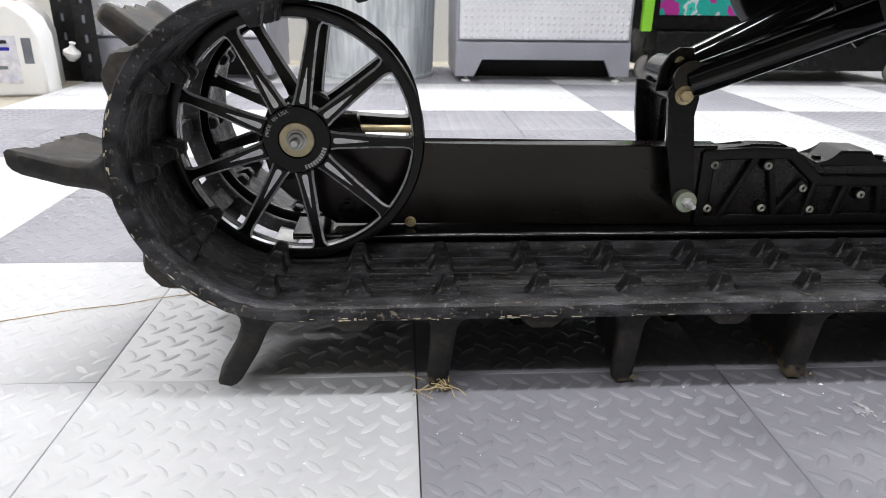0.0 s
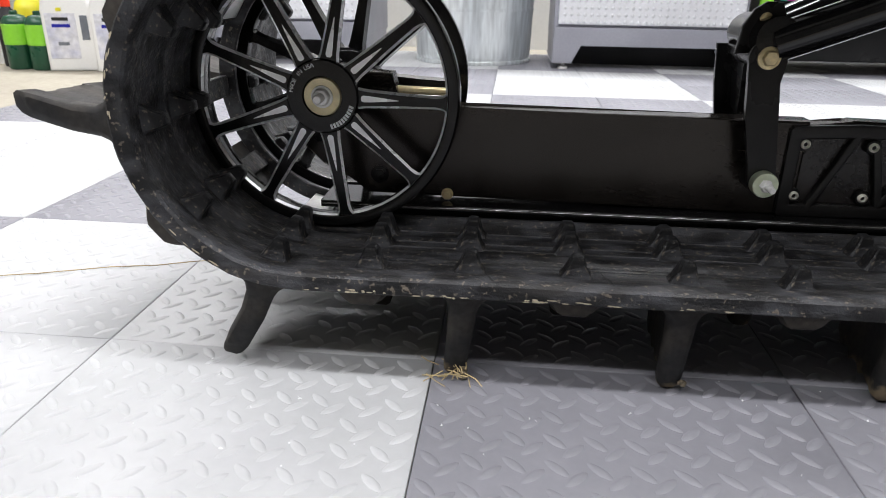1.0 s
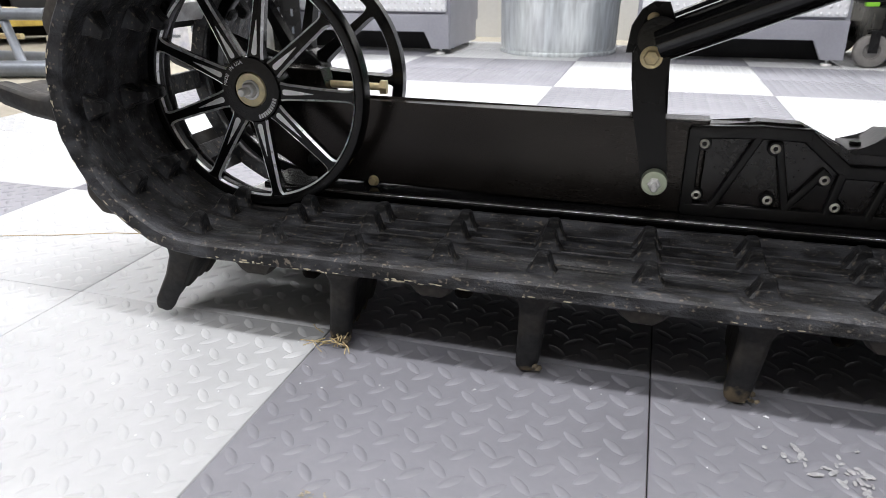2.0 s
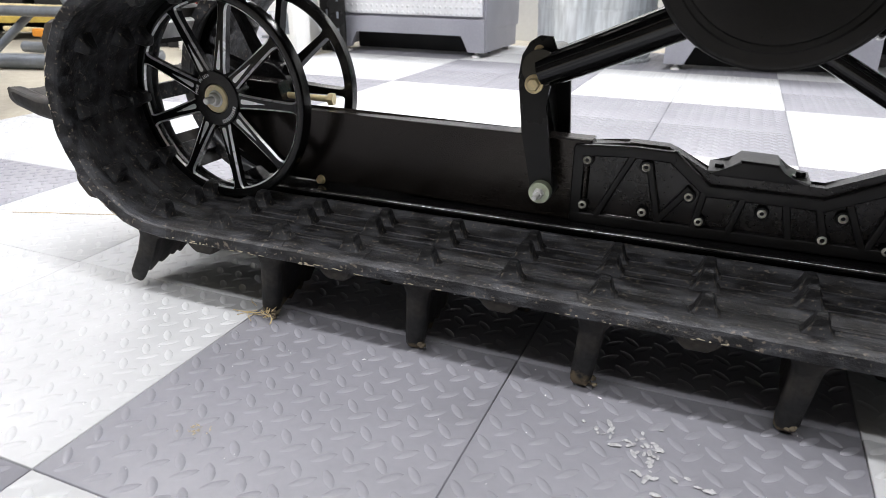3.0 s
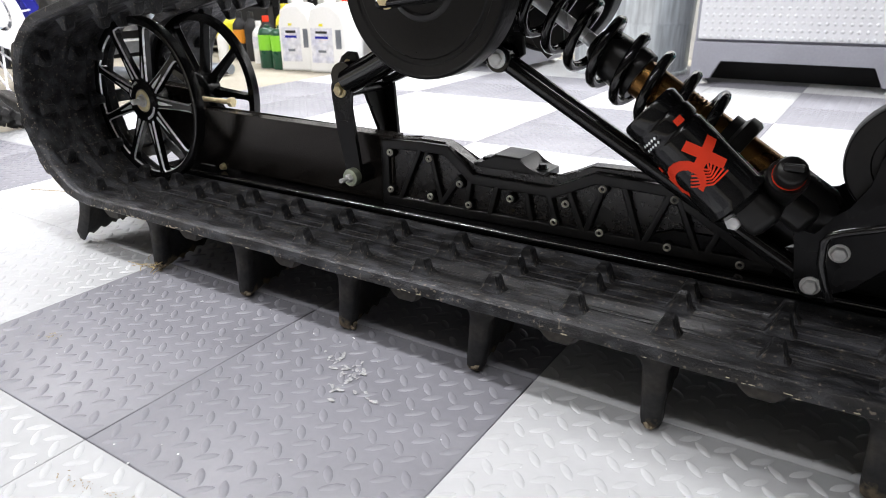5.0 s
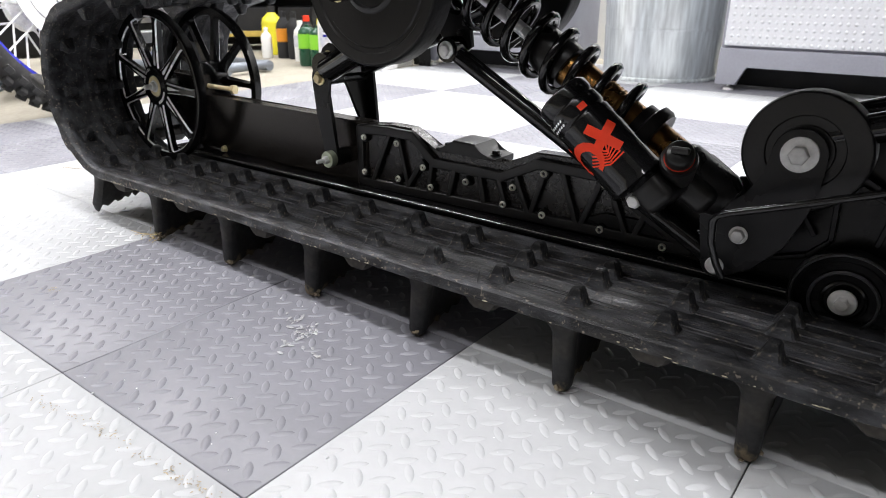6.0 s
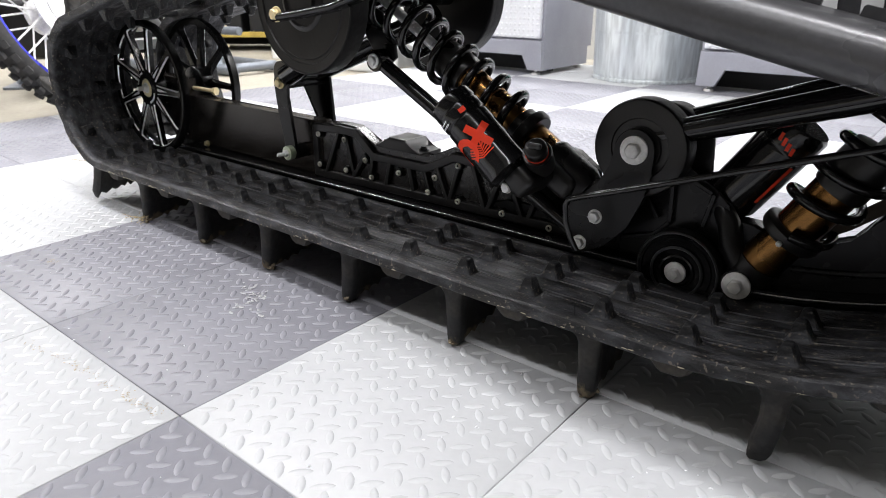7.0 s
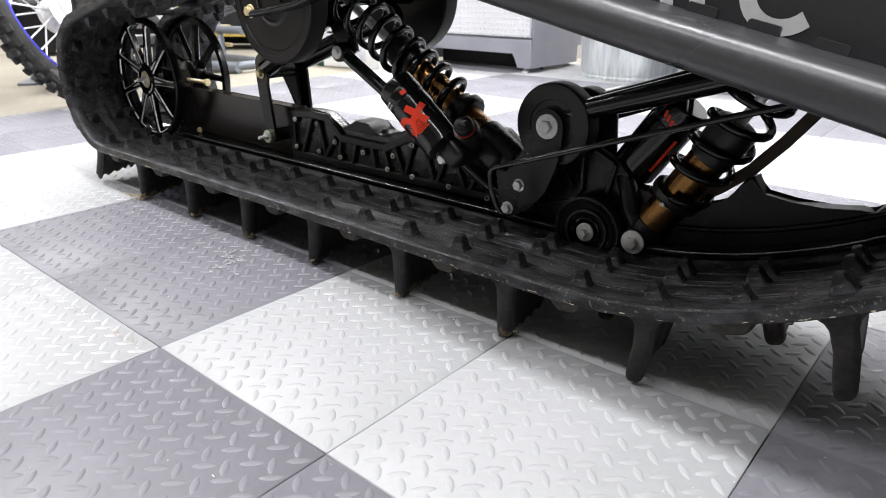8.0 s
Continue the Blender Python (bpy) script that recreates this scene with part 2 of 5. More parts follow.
def thing(name, label, category, group="", at=(0, 0, 0)):
    ob = new(name)
    ob.empty_display_size = 0.05
    ob.location = at
    return tagged(ob, label, category, group)


def basis(d):
    d = Vector(d).normalized()
    a = Vector((0, 0, 1)) if abs(d.z) < 0.9 else Vector((1, 0, 0))
    u = d.cross(a).normalized()
    return d, u, d.cross(u)


def box(bm, c, s, m=None, bevel=0.0, mi=0):
    """A box of size s about c; m turns it about c."""
    t = Matrix.Translation(c) @ (m or Matrix()) @ Matrix.Diagonal((*s, 1))
    r = bmesh.ops.create_cube(bm, size=1, matrix=t)
    vs = r["verts"]
    fs = {f for v in vs for f in v.link_faces}
    for f in fs:
        f.material_index = mi
    if bevel:
        es = list({e for v in vs for e in v.link_edges})
        bmesh.ops.bevel(bm, geom=es, offset=bevel, segments=2, affect="EDGES", profile=0.5)


def lathe(bm, prof, o, axis, seg=32, mi=0, closed=False):
    """Turns (radius, height) pairs about an axis through o. Ends close on the axis where the radius is 0."""
    d, u, w = basis(axis)
    o = Vector(o)
    rings = []
    for r, h in prof:
        if r <= 1e-6:
            rings.append([bm.verts.new(o + d * h)])
        else:
            rings.append([bm.verts.new(o + d * h + (u * math.cos(a) + w * math.sin(a)) * r) for a in (2 * math.pi * k / seg for k in range(seg))])
    if closed:
        rings.append(rings[0])
    for a, c in zip(rings, rings[1:]):
        for k in range(seg):
            j = (k + 1) % seg
            q = [a[k % len(a)], a[j % len(a)], c[j % len(c)], c[k % len(c)]]
            q = list(dict.fromkeys(q))
            if len(q) > 2:
                bm.faces.new(q).material_index = mi


def rod(bm, p0, p1, r0, r1=None, seg=16, mi=0):
    p0, p1 = Vector(p0), Vector(p1)
    r1 = r0 if r1 is None else r1
    h = (p1 - p0).length
    lathe(bm, [(0, 0), (r0, 0), (r1, h), (0, h)], p0, p1 - p0, seg, mi)


def sweep(bm, pts, r, seg=10, closed=False, flat=1.0, mi=0):
    """A round bar along points."""
    pts = [Vector(p) for p in pts]
    n = len(pts)
    rings, up = [], None
    for k in range(n):
        a = pts[(k - 1) % n] if closed or k else pts[0]
        c = pts[(k + 1) % n] if closed or k < n - 1 else pts[-1]
        t = (c - a).normalized()
        if up is None:
            _, up, _ = basis(t)
        up = (up - t * up.dot(t)).normalized()
        w = t.cross(up)
        rr = r[k] if isinstance(r, (list, tuple)) else r
        rings.append([bm.verts.new(pts[k] + (up * math.cos(x) + w * math.sin(x) * flat) * rr) for x in (2 * math.pi * j / seg for j in range(seg))])
    pairs = list(zip(rings, rings[1:])) + ([(rings[-1], rings[0])] if closed else [])
    for a, c in pairs:
        for j in range(seg):
            i = (j + 1) % seg
            bm.faces.new((a[j], a[i], c[i], c[j])).material_index = mi
    if not closed:
        bm.faces.new(rings[0][::-1]).material_index = mi
        bm.faces.new(rings[-1]).material_index = mi


def prism(bm, outline, y0, y1, bevel=0.0, mi=0):
    """A plate with an outline in x and z, from y0 to y1."""
    a = [bm.verts.new((x, y0, z)) for x, z in outline]
    c = [bm.verts.new((x, y1, z)) for x, z in outline]
    n = len(a)
    fs = [bm.faces.new(a), bm.faces.new(c[::-1])]
    for k in range(n):
        fs.append(bm.faces.new((a[k], c[k], c[(k + 1) % n], a[(k + 1) % n])))
    for f in fs:
        f.material_index = mi
    if bevel:
        es = list({e for f in fs[:2] for e in f.edges})
        bmesh.ops.bevel(bm, geom=es, offset=bevel, segments=2, affect="EDGES", profile=0.5)


def hexbolt(name, o, axis, r, h, material, parent, washer=None, stud=0.0, label=""):
    """A hexagon head, with a washer under it and a threaded stud through it where there is one."""
    bm = B()
    d = Vector(axis).normalized()
    o = Vector(o)
    base = 0.0
    if washer:
        wr, wt = washer
        lathe(bm, [(0, 0), (wr, 0), (wr, wt * 0.7), (wr * 0.93, wt), (0, wt)], o, d, 28)
        base = wt
    lathe(bm, [(0, base), (r, base), (r, base + h * 0.8), (r * 0.85, base + h), (0, base + h)], o, d, 6)
    if stud:
        lathe(bm, [(0, base + h), (r * 0.52, base + h), (r * 0.52, base + h + stud * 0.9), (r * 0.4, base + h + stud), (0, base + h + stud)], o, d, 14)
    return part(name, bm, material, parent, label)


def screw(o, parent, material, r=0.0052):
    """A button screw with a hexagon socket, facing the near side."""
    bm = B()
    lathe(bm, [(0, -0.001), (r * 0.45, -0.001), (r * 0.5, 0.0012), (r * 0.62, 0.003), (r * 0.95, 0.002), (r, 0), (r, -0.003)], o, (0, -1, 0), 16)
    return part("screw", bm, material, parent)


def arc(cx, cz, r, a0, a1, n):
    return [(cx + r * math.cos(radians(a0 + (a1 - a0) * k / n)), cz + r * math.sin(radians(a0 + (a1 - a0) * k / n))) for k in range(n + 1)]


# ---- the room ----
def slab(name, lo, hi, material, label, kind="structure"):
    bm = B()
    box(bm, [(a + c) / 2 for a, c in zip(lo, hi)], [c - a for a, c in zip(lo, hi)])
    return tagged(part(name, bm, material), label, name.split("_")[0], "", kind)


floor = slab("floor", (-5.0, -3.2, -0.15), (5.0, 3.4, -0.012), M_CONC, "bare tan concrete garage floor under checkered plastic tiles")
slab("wall_north", (-5.0, 3.4, -0.15), (5.0, 3.52, 2.8), M_WALL, "plain light painted garage wall behind the cabinets")
# unseen wall, coloured dark to keep bounced light and reflections low
slab("wall_south", (-5.0, -3.32, -0.15), (5.0, -3.2, 2.8), M_WALLD, "unseen garage wall behind the camera, dark to damp bounced light")
slab("wall_west", (-5.12, -3.32, -0.15), (-5.0, 3.52, 2.8), M_WALL, "plain light painted garage wall")
# also out of view and darkened against bounced light
slab("wall_east", (5.0, -3.32, -0.15), (5.12, 3.52, 2.8), M_WALLD, "unseen garage wall, dark to damp bounced light")
slab("ceiling", (-5.12, -3.32, 2.8), (5.12, 3.52, 2.92), M_CEIL, "plain white garage ceiling")

# ---- the snowmobile ----
YC, HALF = 0.4535, 0.1905
sled = thing("snowmobile", "black snowmobile with single-beam rear suspension and long rubber track", "snowmobile", at=(0, 0, 0))
sled.rotation_euler = (0, 0, radians(0.3))
sled.location = (0.002, -0.002, 0)

# the track's line: circles that it wraps, all turned the same way
CIRC = [(-0.111, 0.217, 0.131), (0.97, 0.706, 0.62), (1.584, 0.513, 0.10), (0.481, 0.387, 0.097)]


def tangent(a, c):
    """The outer tangent from one circle to the next, both passed anticlockwise."""
    dx, dz = c[0] - a[0], c[1] - a[1]
    d = math.hypot(dx, dz)
    base, off = math.atan2(dz, dx), math.asin((c[2] - a[2]) / d)
    n = base - math.pi / 2 - off
    return n


def track_line():
    k = len(CIRC)
    outs = [tangent(CIRC[i], CIRC[(i + 1) % k]) for i in range(k)]
    pts = []
    for i in range(k):
        cx, cz, r = CIRC[i]
        a0, a1 = outs[i - 1], outs[i]
        while a1 < a0:
            a1 += 2 * math.pi
        steps = max(4, int((a1 - a0) * r / 0.009))
        for s in range(steps + 1):
            a = a0 + (a1 - a0) * s / steps
            pts.append((cx + r * math.cos(a), cz + r * math.sin(a)))
        # fill the straight run that follows
        nx = CIRC[(i + 1) % k]
        q = (nx[0] + nx[2] * math.cos(outs[i]), nx[1] + nx[2] * math.sin(outs[i]))
        p = pts[-1]
        m = int(math.dist(p, q) / 0.03)
        pts += [(p[0] + (q[0] - p[0]) * s / m, p[1] + (q[1] - p[1]) * s / m) for s in range(1, m)]
    return pts


LINE = track_line()
CUM = [0.0]
for p, q in zip(LINE, LINE[1:] + LINE[:1]):
    CUM.append(CUM[-1] + math.dist(p, q))
LENGTH = CUM[-1]
I0 = min((i for i in range(len(LINE)) if abs(LINE[i][1] - 0.086) < 0.002 and LINE[i][0] > -0.1), key=lambda i: abs(LINE[i][0] - 0.0))
S0 = CUM[I0] + 0.026 - LINE[I0][0]
ROWS_N = 2 * round(LENGTH / 0.1778)
PITCH = LENGTH / ROWS_N


def on_track(s):
    """The point at length s on the line, the way along it and the outward normal."""
    s = s % LENGTH
    i = max(k for k in range(len(LINE)) if CUM[k] <= s)
    p, q = LINE[i], LINE[(i + 1) % len(LINE)]
    f = (s - CUM[i]) / max(1e-9, CUM[i + 1] - CUM[i])
    d = Vector((q[0] - p[0], 0, q[1] - p[1])).normalized()
    o = Vector((p[0] + (q[0] - p[0]) * f, 0, p[1] + (q[1] - p[1]) * f))
    return o, d, Vector((d.z, 0, -d.x))


track = tagged(new("track"), "worn black rubber snow track with tall paddle lugs")
track.parent = sled
track.location, track.scale = (0, YC * 0.045, 0), (1, 0.955, 1)


def build_belt():
    # half section from the near edge to the row of windows: (offset from the centre, inner height)
    half = [(0.1900, -0.0072), (0.1905, -0.0060), (0.1898, -0.0040), (0.1872, 0.0036), (0.1845, 0.0056), (0.1800, 0.0062), (0.1680, 0.0056), (0.1600, 0.0036), (0.1520, 0.0032), (0.122, 0.003), (0.119, 0.0042), (0.114, 0.0042), (0.111, 0.003), (0.085, 0.003), (0.082, 0.0042),
            (0.077, 0.0042), (0.074, 0.003), (0.056, 0.003), (0.053, 0.0045), (0.046, 0.0045), (0.0425, 0.0060), (0.0365, 0.0102), (0.0325, 0.0102), (0.031, 0.009), (0.031, -0.0055), (0.032, -0.0065), (0.184, -0.0072)]
    for side in (-1, 1):
        bm = B()
        rings = []
        for k, (x, z) in enumerate(LINE):
            a, c = LINE[k - 1], LINE[(k + 1) % len(LINE)]
            d = Vector((c[0] - a[0], 0, c[1] - a[1])).normalized()
            nrm = Vector((d.z, 0, -d.x))
            rings.append([bm.verts.new((x - nrm.x * h, YC + side * (w + (0.0006 * math.sin(k * 1.7) if w < 0.0395 else 0.0007 * math.sin(k * 0.9) + 0.0005 * math.sin(k * 2.3) if w > 0.18 else 0)), z - nrm.z * h)) for w, h in half])
        n = len(half)
        for k in range(len(rings)):
            a, c = rings[k], rings[(k + 1) % len(rings)]
            for j in range(n):
                i = (j + 1) % n
                bm.faces.new((a[j], a[i], c[i], c[j]))
        part("belt", bm, M_BELT, track, "", 28)


build_belt()


def lattice(bm, grid):
    """Skins a grid of points, closed round and at both ends."""
    rows = [[bm.verts.new(p) for p in r] for r in grid]
    n = len(rows[0])
    for a, c in zip(rows, rows[1:]):
        for j in range(n):
            i = (j + 1) % n
            bm.faces.new((a[j], a[i], c[i], c[j]))
    bm.faces.new(rows[0][::-1])
    bm.faces.new(rows[-1])


def paddle_mesh(w0, w1, high, name, post, bend_by=0.003):
    """A paddle in its own frame: x along the track, y across it, -z outward. post tells the side of its thick upright: -1, 1, or 0 for both ends."""
    bm = B()
    grid = []
    span = w1 - w0
    ends = [0.0, 0.0012, 0.0030, 0.0055]
    mids = [0.0055 + (span - 0.011) * k / 13 for k in range(1, 13)]
    for y_in in ends + mids + [span - v for v in reversed(ends)]:
        f = y_in / span
        y = w0 + y_in
        e = min(f, 1 - f) * span if post == 0 else (f if post < 0 else 1 - f) * span
        edge_in = min(y_in, span - y_in)
        solid = max(0.0, min(1.0, (0.024 - e) / 0.008))
        tuck = 0.0052 * max(0.0, 1 - edge_in / 0.0055) ** 2
        fall = 0.0 if post == 0 else 0.22 * max(0, e / span - 0.35)
        h = high * (0.965 + 0.035 * solid - fall) - tuck
        h += (1 - solid) * (0.0022 * math.sin(f * 31) + 0.0016 * math.sin(f * 57 + 1)) + (0.008 * max(0, math.sin(f * 26)) - 0.004 * max(0, math.sin(f * 61)) if bend_by > 0.008 else 0)
        tb, tt = 0.0062 + 0.0058 * solid - tuck * (0.3 + 0.7 * solid), 0.0042 + 0.0058 * solid - tuck * (0.3 + 0.7 * solid)
        steps = ((0, tb + 0.021), (0.04, tb + 0.016), (0.085, tb + 0.0075), (0.14, tb + 0.0028), (0.22, tb), (0.5, (tb + tt) / 2), (0.88, tt), (0.96, tt * 0.86), (1.0, tt * 0.5))
        ring = [(t - bend_by * z * z, y, -h * z) for z, t in steps] + [(-t - bend_by * z * z, y, -h * z) for z, t in reversed(steps)]
        grid.append(ring)
    lattice(bm, grid)
    return part(name, bm, M_LUG if bend_by < 0.008 else M_LUG_PLAIN, track, "", 32)


def knob_mesh():
    """A four-sided drive lug with a chisel top."""
    bm = B()
    grid = []
    for z, a, c, off in ((0, 0.0135, 0.0115, 0), (0.0035, 0.0102, 0.0095, 0), (0.0150, 0.0060, 0.0070, 0.001), (0.0178, 0.0046, 0.0058, 0.001), (0.0188, 0.0032, 0.0042, 0.001)):
        grid.append([(sx * a + off, sy * c, z) for sx, sy in ((-1, -0.8), (-0.82, -1), (0.82, -1), (1, -0.8), (1, 0.8), (0.82, 1), (-0.82, 1), (-1, 0.8))])
    lattice(bm, grid)
    return part("drive_lug", bm, M_BELT, track, "", 30)


def nub_mesh():
    bm = B()
    lattice(bm, [[(sx * a, sy * c, -z) for sx, sy in ((-1, -0.6), (-0.8, -1), (0.8, -1), (1, -0.6), (1, 0.6), (0.8, 1), (-0.8, 1), (-1, 0.6))]
                 for z, a, c in ((0, 0.027, 0.012), (0.004, 0.0215, 0.0115), (0.010, 0.0165, 0.0105), (0.014, 0.011, 0.009), (0.0155, 0.005, 0.005))])
    return part("edge_nub", bm, M_LUG, track, "", 32)


def stamp(first, used, m):
    """Places the first piece, then copies that share its mesh."""
    ob = first
    if used:
        ob = first.copy()
        scene.collection.objects.link(ob)
    ob.matrix_basis = m
    return ob


def build_lugs():
    outer = paddle_mesh(-0.181, -0.082, 0.0800, "paddle_lug", -1)
    outer_far = paddle_mesh(0.082, 0.181, 0.0800, "paddle_lug", 1)
    free = paddle_mesh(-0.181, -0.082, 0.076, "paddle_lug", -1, 0.018)
    free_far = paddle_mesh(0.082, 0.181, 0.076, "paddle_lug", 1, 0.018)
    middle = paddle_mesh(-0.074, 0.074, 0.070, "paddle_lug", 0)
    knob, nub = knob_mesh(), nub_mesh()
    bm = B()
    lattice(bm, [[(x, y, z) for x, z in ((-0.0105, -0.005), (-0.0105, 0.0012), (-0.009, 0.0025), (0.009, 0.0025), (0.0105, 0.0012), (0.0105, -0.005), (0.009, -0.0062), (-0.009, -0.0062))] for y in (-0.034, 0.0, 0.034)])
    bar = part("cross_bar", bm, M_BELT, track)
    bm = B()
    lattice(bm, [[(x, y, z) for x, z in ((-0.0118, -0.006), (-0.0128, 0.001), (-0.0115, 0.0032), (0.0115, 0.0032), (0.0128, 0.001), (0.0118, -0.006), (0.0108, -0.006), (0.0110, 0.0016), (-0.0110, 0.0016), (-0.0108, -0.006))] for y in (-0.030, -0.026, 0.026, 0.030)])
    clip = part("track_clip", bm, M_STEEL, track, "bright worn steel track clip")
    used = {}
    for k in range(ROWS_N):
        back = ROWS_N - k
        o, d, nrm = on_track(S0 + k * PITCH + (0.0045 * back if back < 6 else 0))
        turn = Matrix((d, (0, 1, 0), -nrm)).transposed().to_4x4()
        at = Matrix.Translation(o + nrm * 0.005 + Vector((0, YC, 0))) @ turn
        lean = Matrix.Rotation(radians(random.uniform(-5, 5)), 4, "Y")
        if k % 2 == 0:
            for piece in (outer, outer_far) if o.z < 0.0875 else (free, free_far):
                stamp(piece, piece.name in used, at @ lean)
                used[piece.name] = 1
        else:
            stamp(middle, middle.name in used, at @ lean)
            used[middle.name] = 1
            for w in (-0.177, 0.177):
                stamp(nub, nub.name in used, at @ Matrix.Translation((0, w, 0)))
                used[nub.name] = 1
        flat = Matrix.Translation(o + Vector((0, YC, 0))) @ turn
        stamp(bar, bar.name in used, flat)
        used[bar.name] = 1
        if k % 3 == 1:
            stamp(clip, clip.name in used, flat)
            used[clip.name] = 1
        for w in (-0.153, -0.097, -0.066, 0.066, 0.097, 0.153):
            off = 0.0 if abs(w) < 0.12 else 0.002
            stamp(knob, knob.name in used, Matrix.Translation(o - nrm * 0.003 + Vector((0, YC + w, 0))) @ turn @ Matrix.Translation((off, 0, 0)) @ Matrix.Rotation(radians(random.uniform(-4, 4)), 4, "Z"))
            used[knob.name] = 1


build_lugs()


def worn_flecks():
    """Pale chips where the cord shows through along the near edge."""
    rnd = random.Random(21)
    bm = B()
    for _ in range(60):
        s = S0 + rnd.uniform(-0.42, 1.35)
        for q in range(rnd.choice((1, 1, 2, 3))):
            o, d, nrm = on_track(s + q * rnd.uniform(0.008, 0.02))
            L, w = rnd.uniform(0.0008, 0.0045), rnd.uniform(0.0004, 0.0009)
            c = o + Vector((0, YC - HALF - 0.0011, 0)) + nrm * rnd.uniform(0.0035, 0.0062)
            up = nrm
            ring = [c + d * (L * math.cos(t) * rnd.uniform(0.7, 1.1)) + up * (w * math.sin(t) * rnd.uniform(0.6, 1.2)) for t in (2 * math.pi * k / 8 for k in range(8))]
            bm.faces.new([bm.verts.new(p) for p in ring])
    tagged(part("worn_fleck", bm, M_CREAM, track, "pale worn cord chips"), kind="stuff")


worn_flecks()


def mud_clods():
    """Lumps of dried mud on the tips of the near lugs."""
    rnd = random.Random(31)
    for k, n in ((0, 9), (1, 4), (2, 6), (3, 5), (4, 3), (5, 3)):
        bm = B()
        for _ in range(n):
            c = Vector((on_track(S0 + 2 * k * PITCH)[0].x + rnd.gauss(0, 0.0035), 0.2715 + abs(rnd.gauss(0, 0.007)), rnd.uniform(0.002, 0.010)))
            r = rnd.uniform(0.0016, 0.0036)
            bmesh.ops.create_icosphere(bm, subdivisions=1, radius=r, matrix=Matrix.Translation(c) @ Matrix.Rotation(rnd.uniform(0, 3), 4, "Z") @ Matrix.Diagonal((1.2, 0.9, 0.8, 1)))
        for v in bm.verts:
            v.co += Vector((rnd.uniform(-1, 1), rnd.uniform(-1, 1), rnd.uniform(-1, 1))) * 0.0007
        part("mud_clod", bm, M_MUD, track, "dried tan mud on a lug tip", 60)


mud_clods()


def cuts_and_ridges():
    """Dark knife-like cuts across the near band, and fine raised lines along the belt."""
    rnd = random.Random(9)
    # flat near-black strips paint the shade inside each cut
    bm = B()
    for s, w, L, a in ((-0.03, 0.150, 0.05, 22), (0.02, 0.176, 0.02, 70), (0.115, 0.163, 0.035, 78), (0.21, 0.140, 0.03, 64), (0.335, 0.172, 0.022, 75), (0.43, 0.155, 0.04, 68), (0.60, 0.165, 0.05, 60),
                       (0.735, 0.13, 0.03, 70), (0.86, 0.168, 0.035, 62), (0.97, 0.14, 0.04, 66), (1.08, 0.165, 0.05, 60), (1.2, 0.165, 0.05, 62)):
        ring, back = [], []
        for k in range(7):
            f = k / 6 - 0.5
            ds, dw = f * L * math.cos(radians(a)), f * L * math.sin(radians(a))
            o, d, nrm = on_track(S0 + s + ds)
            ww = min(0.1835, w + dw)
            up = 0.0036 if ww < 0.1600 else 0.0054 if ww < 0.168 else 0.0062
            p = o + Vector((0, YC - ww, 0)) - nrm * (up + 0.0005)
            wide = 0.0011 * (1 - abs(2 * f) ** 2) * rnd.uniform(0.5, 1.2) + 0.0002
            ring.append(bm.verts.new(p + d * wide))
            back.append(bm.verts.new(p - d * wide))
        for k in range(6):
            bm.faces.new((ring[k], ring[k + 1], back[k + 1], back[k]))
    tagged(part("cut_shade", bm, M_DARK, track, "cuts in the rubber shaded by painted dark strips"), kind="stuff")
    for w, h in ((0.144, 0.0031), (0.137, 0.0031), (0.105, 0.0031), (0.0905, 0.0031), (0.0625, 0.0031)):
        for side in (-1, 1):
            bm = B()
            pts = []
            for k in range(150):
                o, d, nrm = on_track(S0 - 0.08 + k * 0.0108)
                pts.append(o + Vector((0, YC + side * w, 0)) - nrm * h)
            sweep(bm, pts, 0.0011, 5)
            part("rib_line", bm, M_BELT, track, "", 60)


cuts_and_ridges()


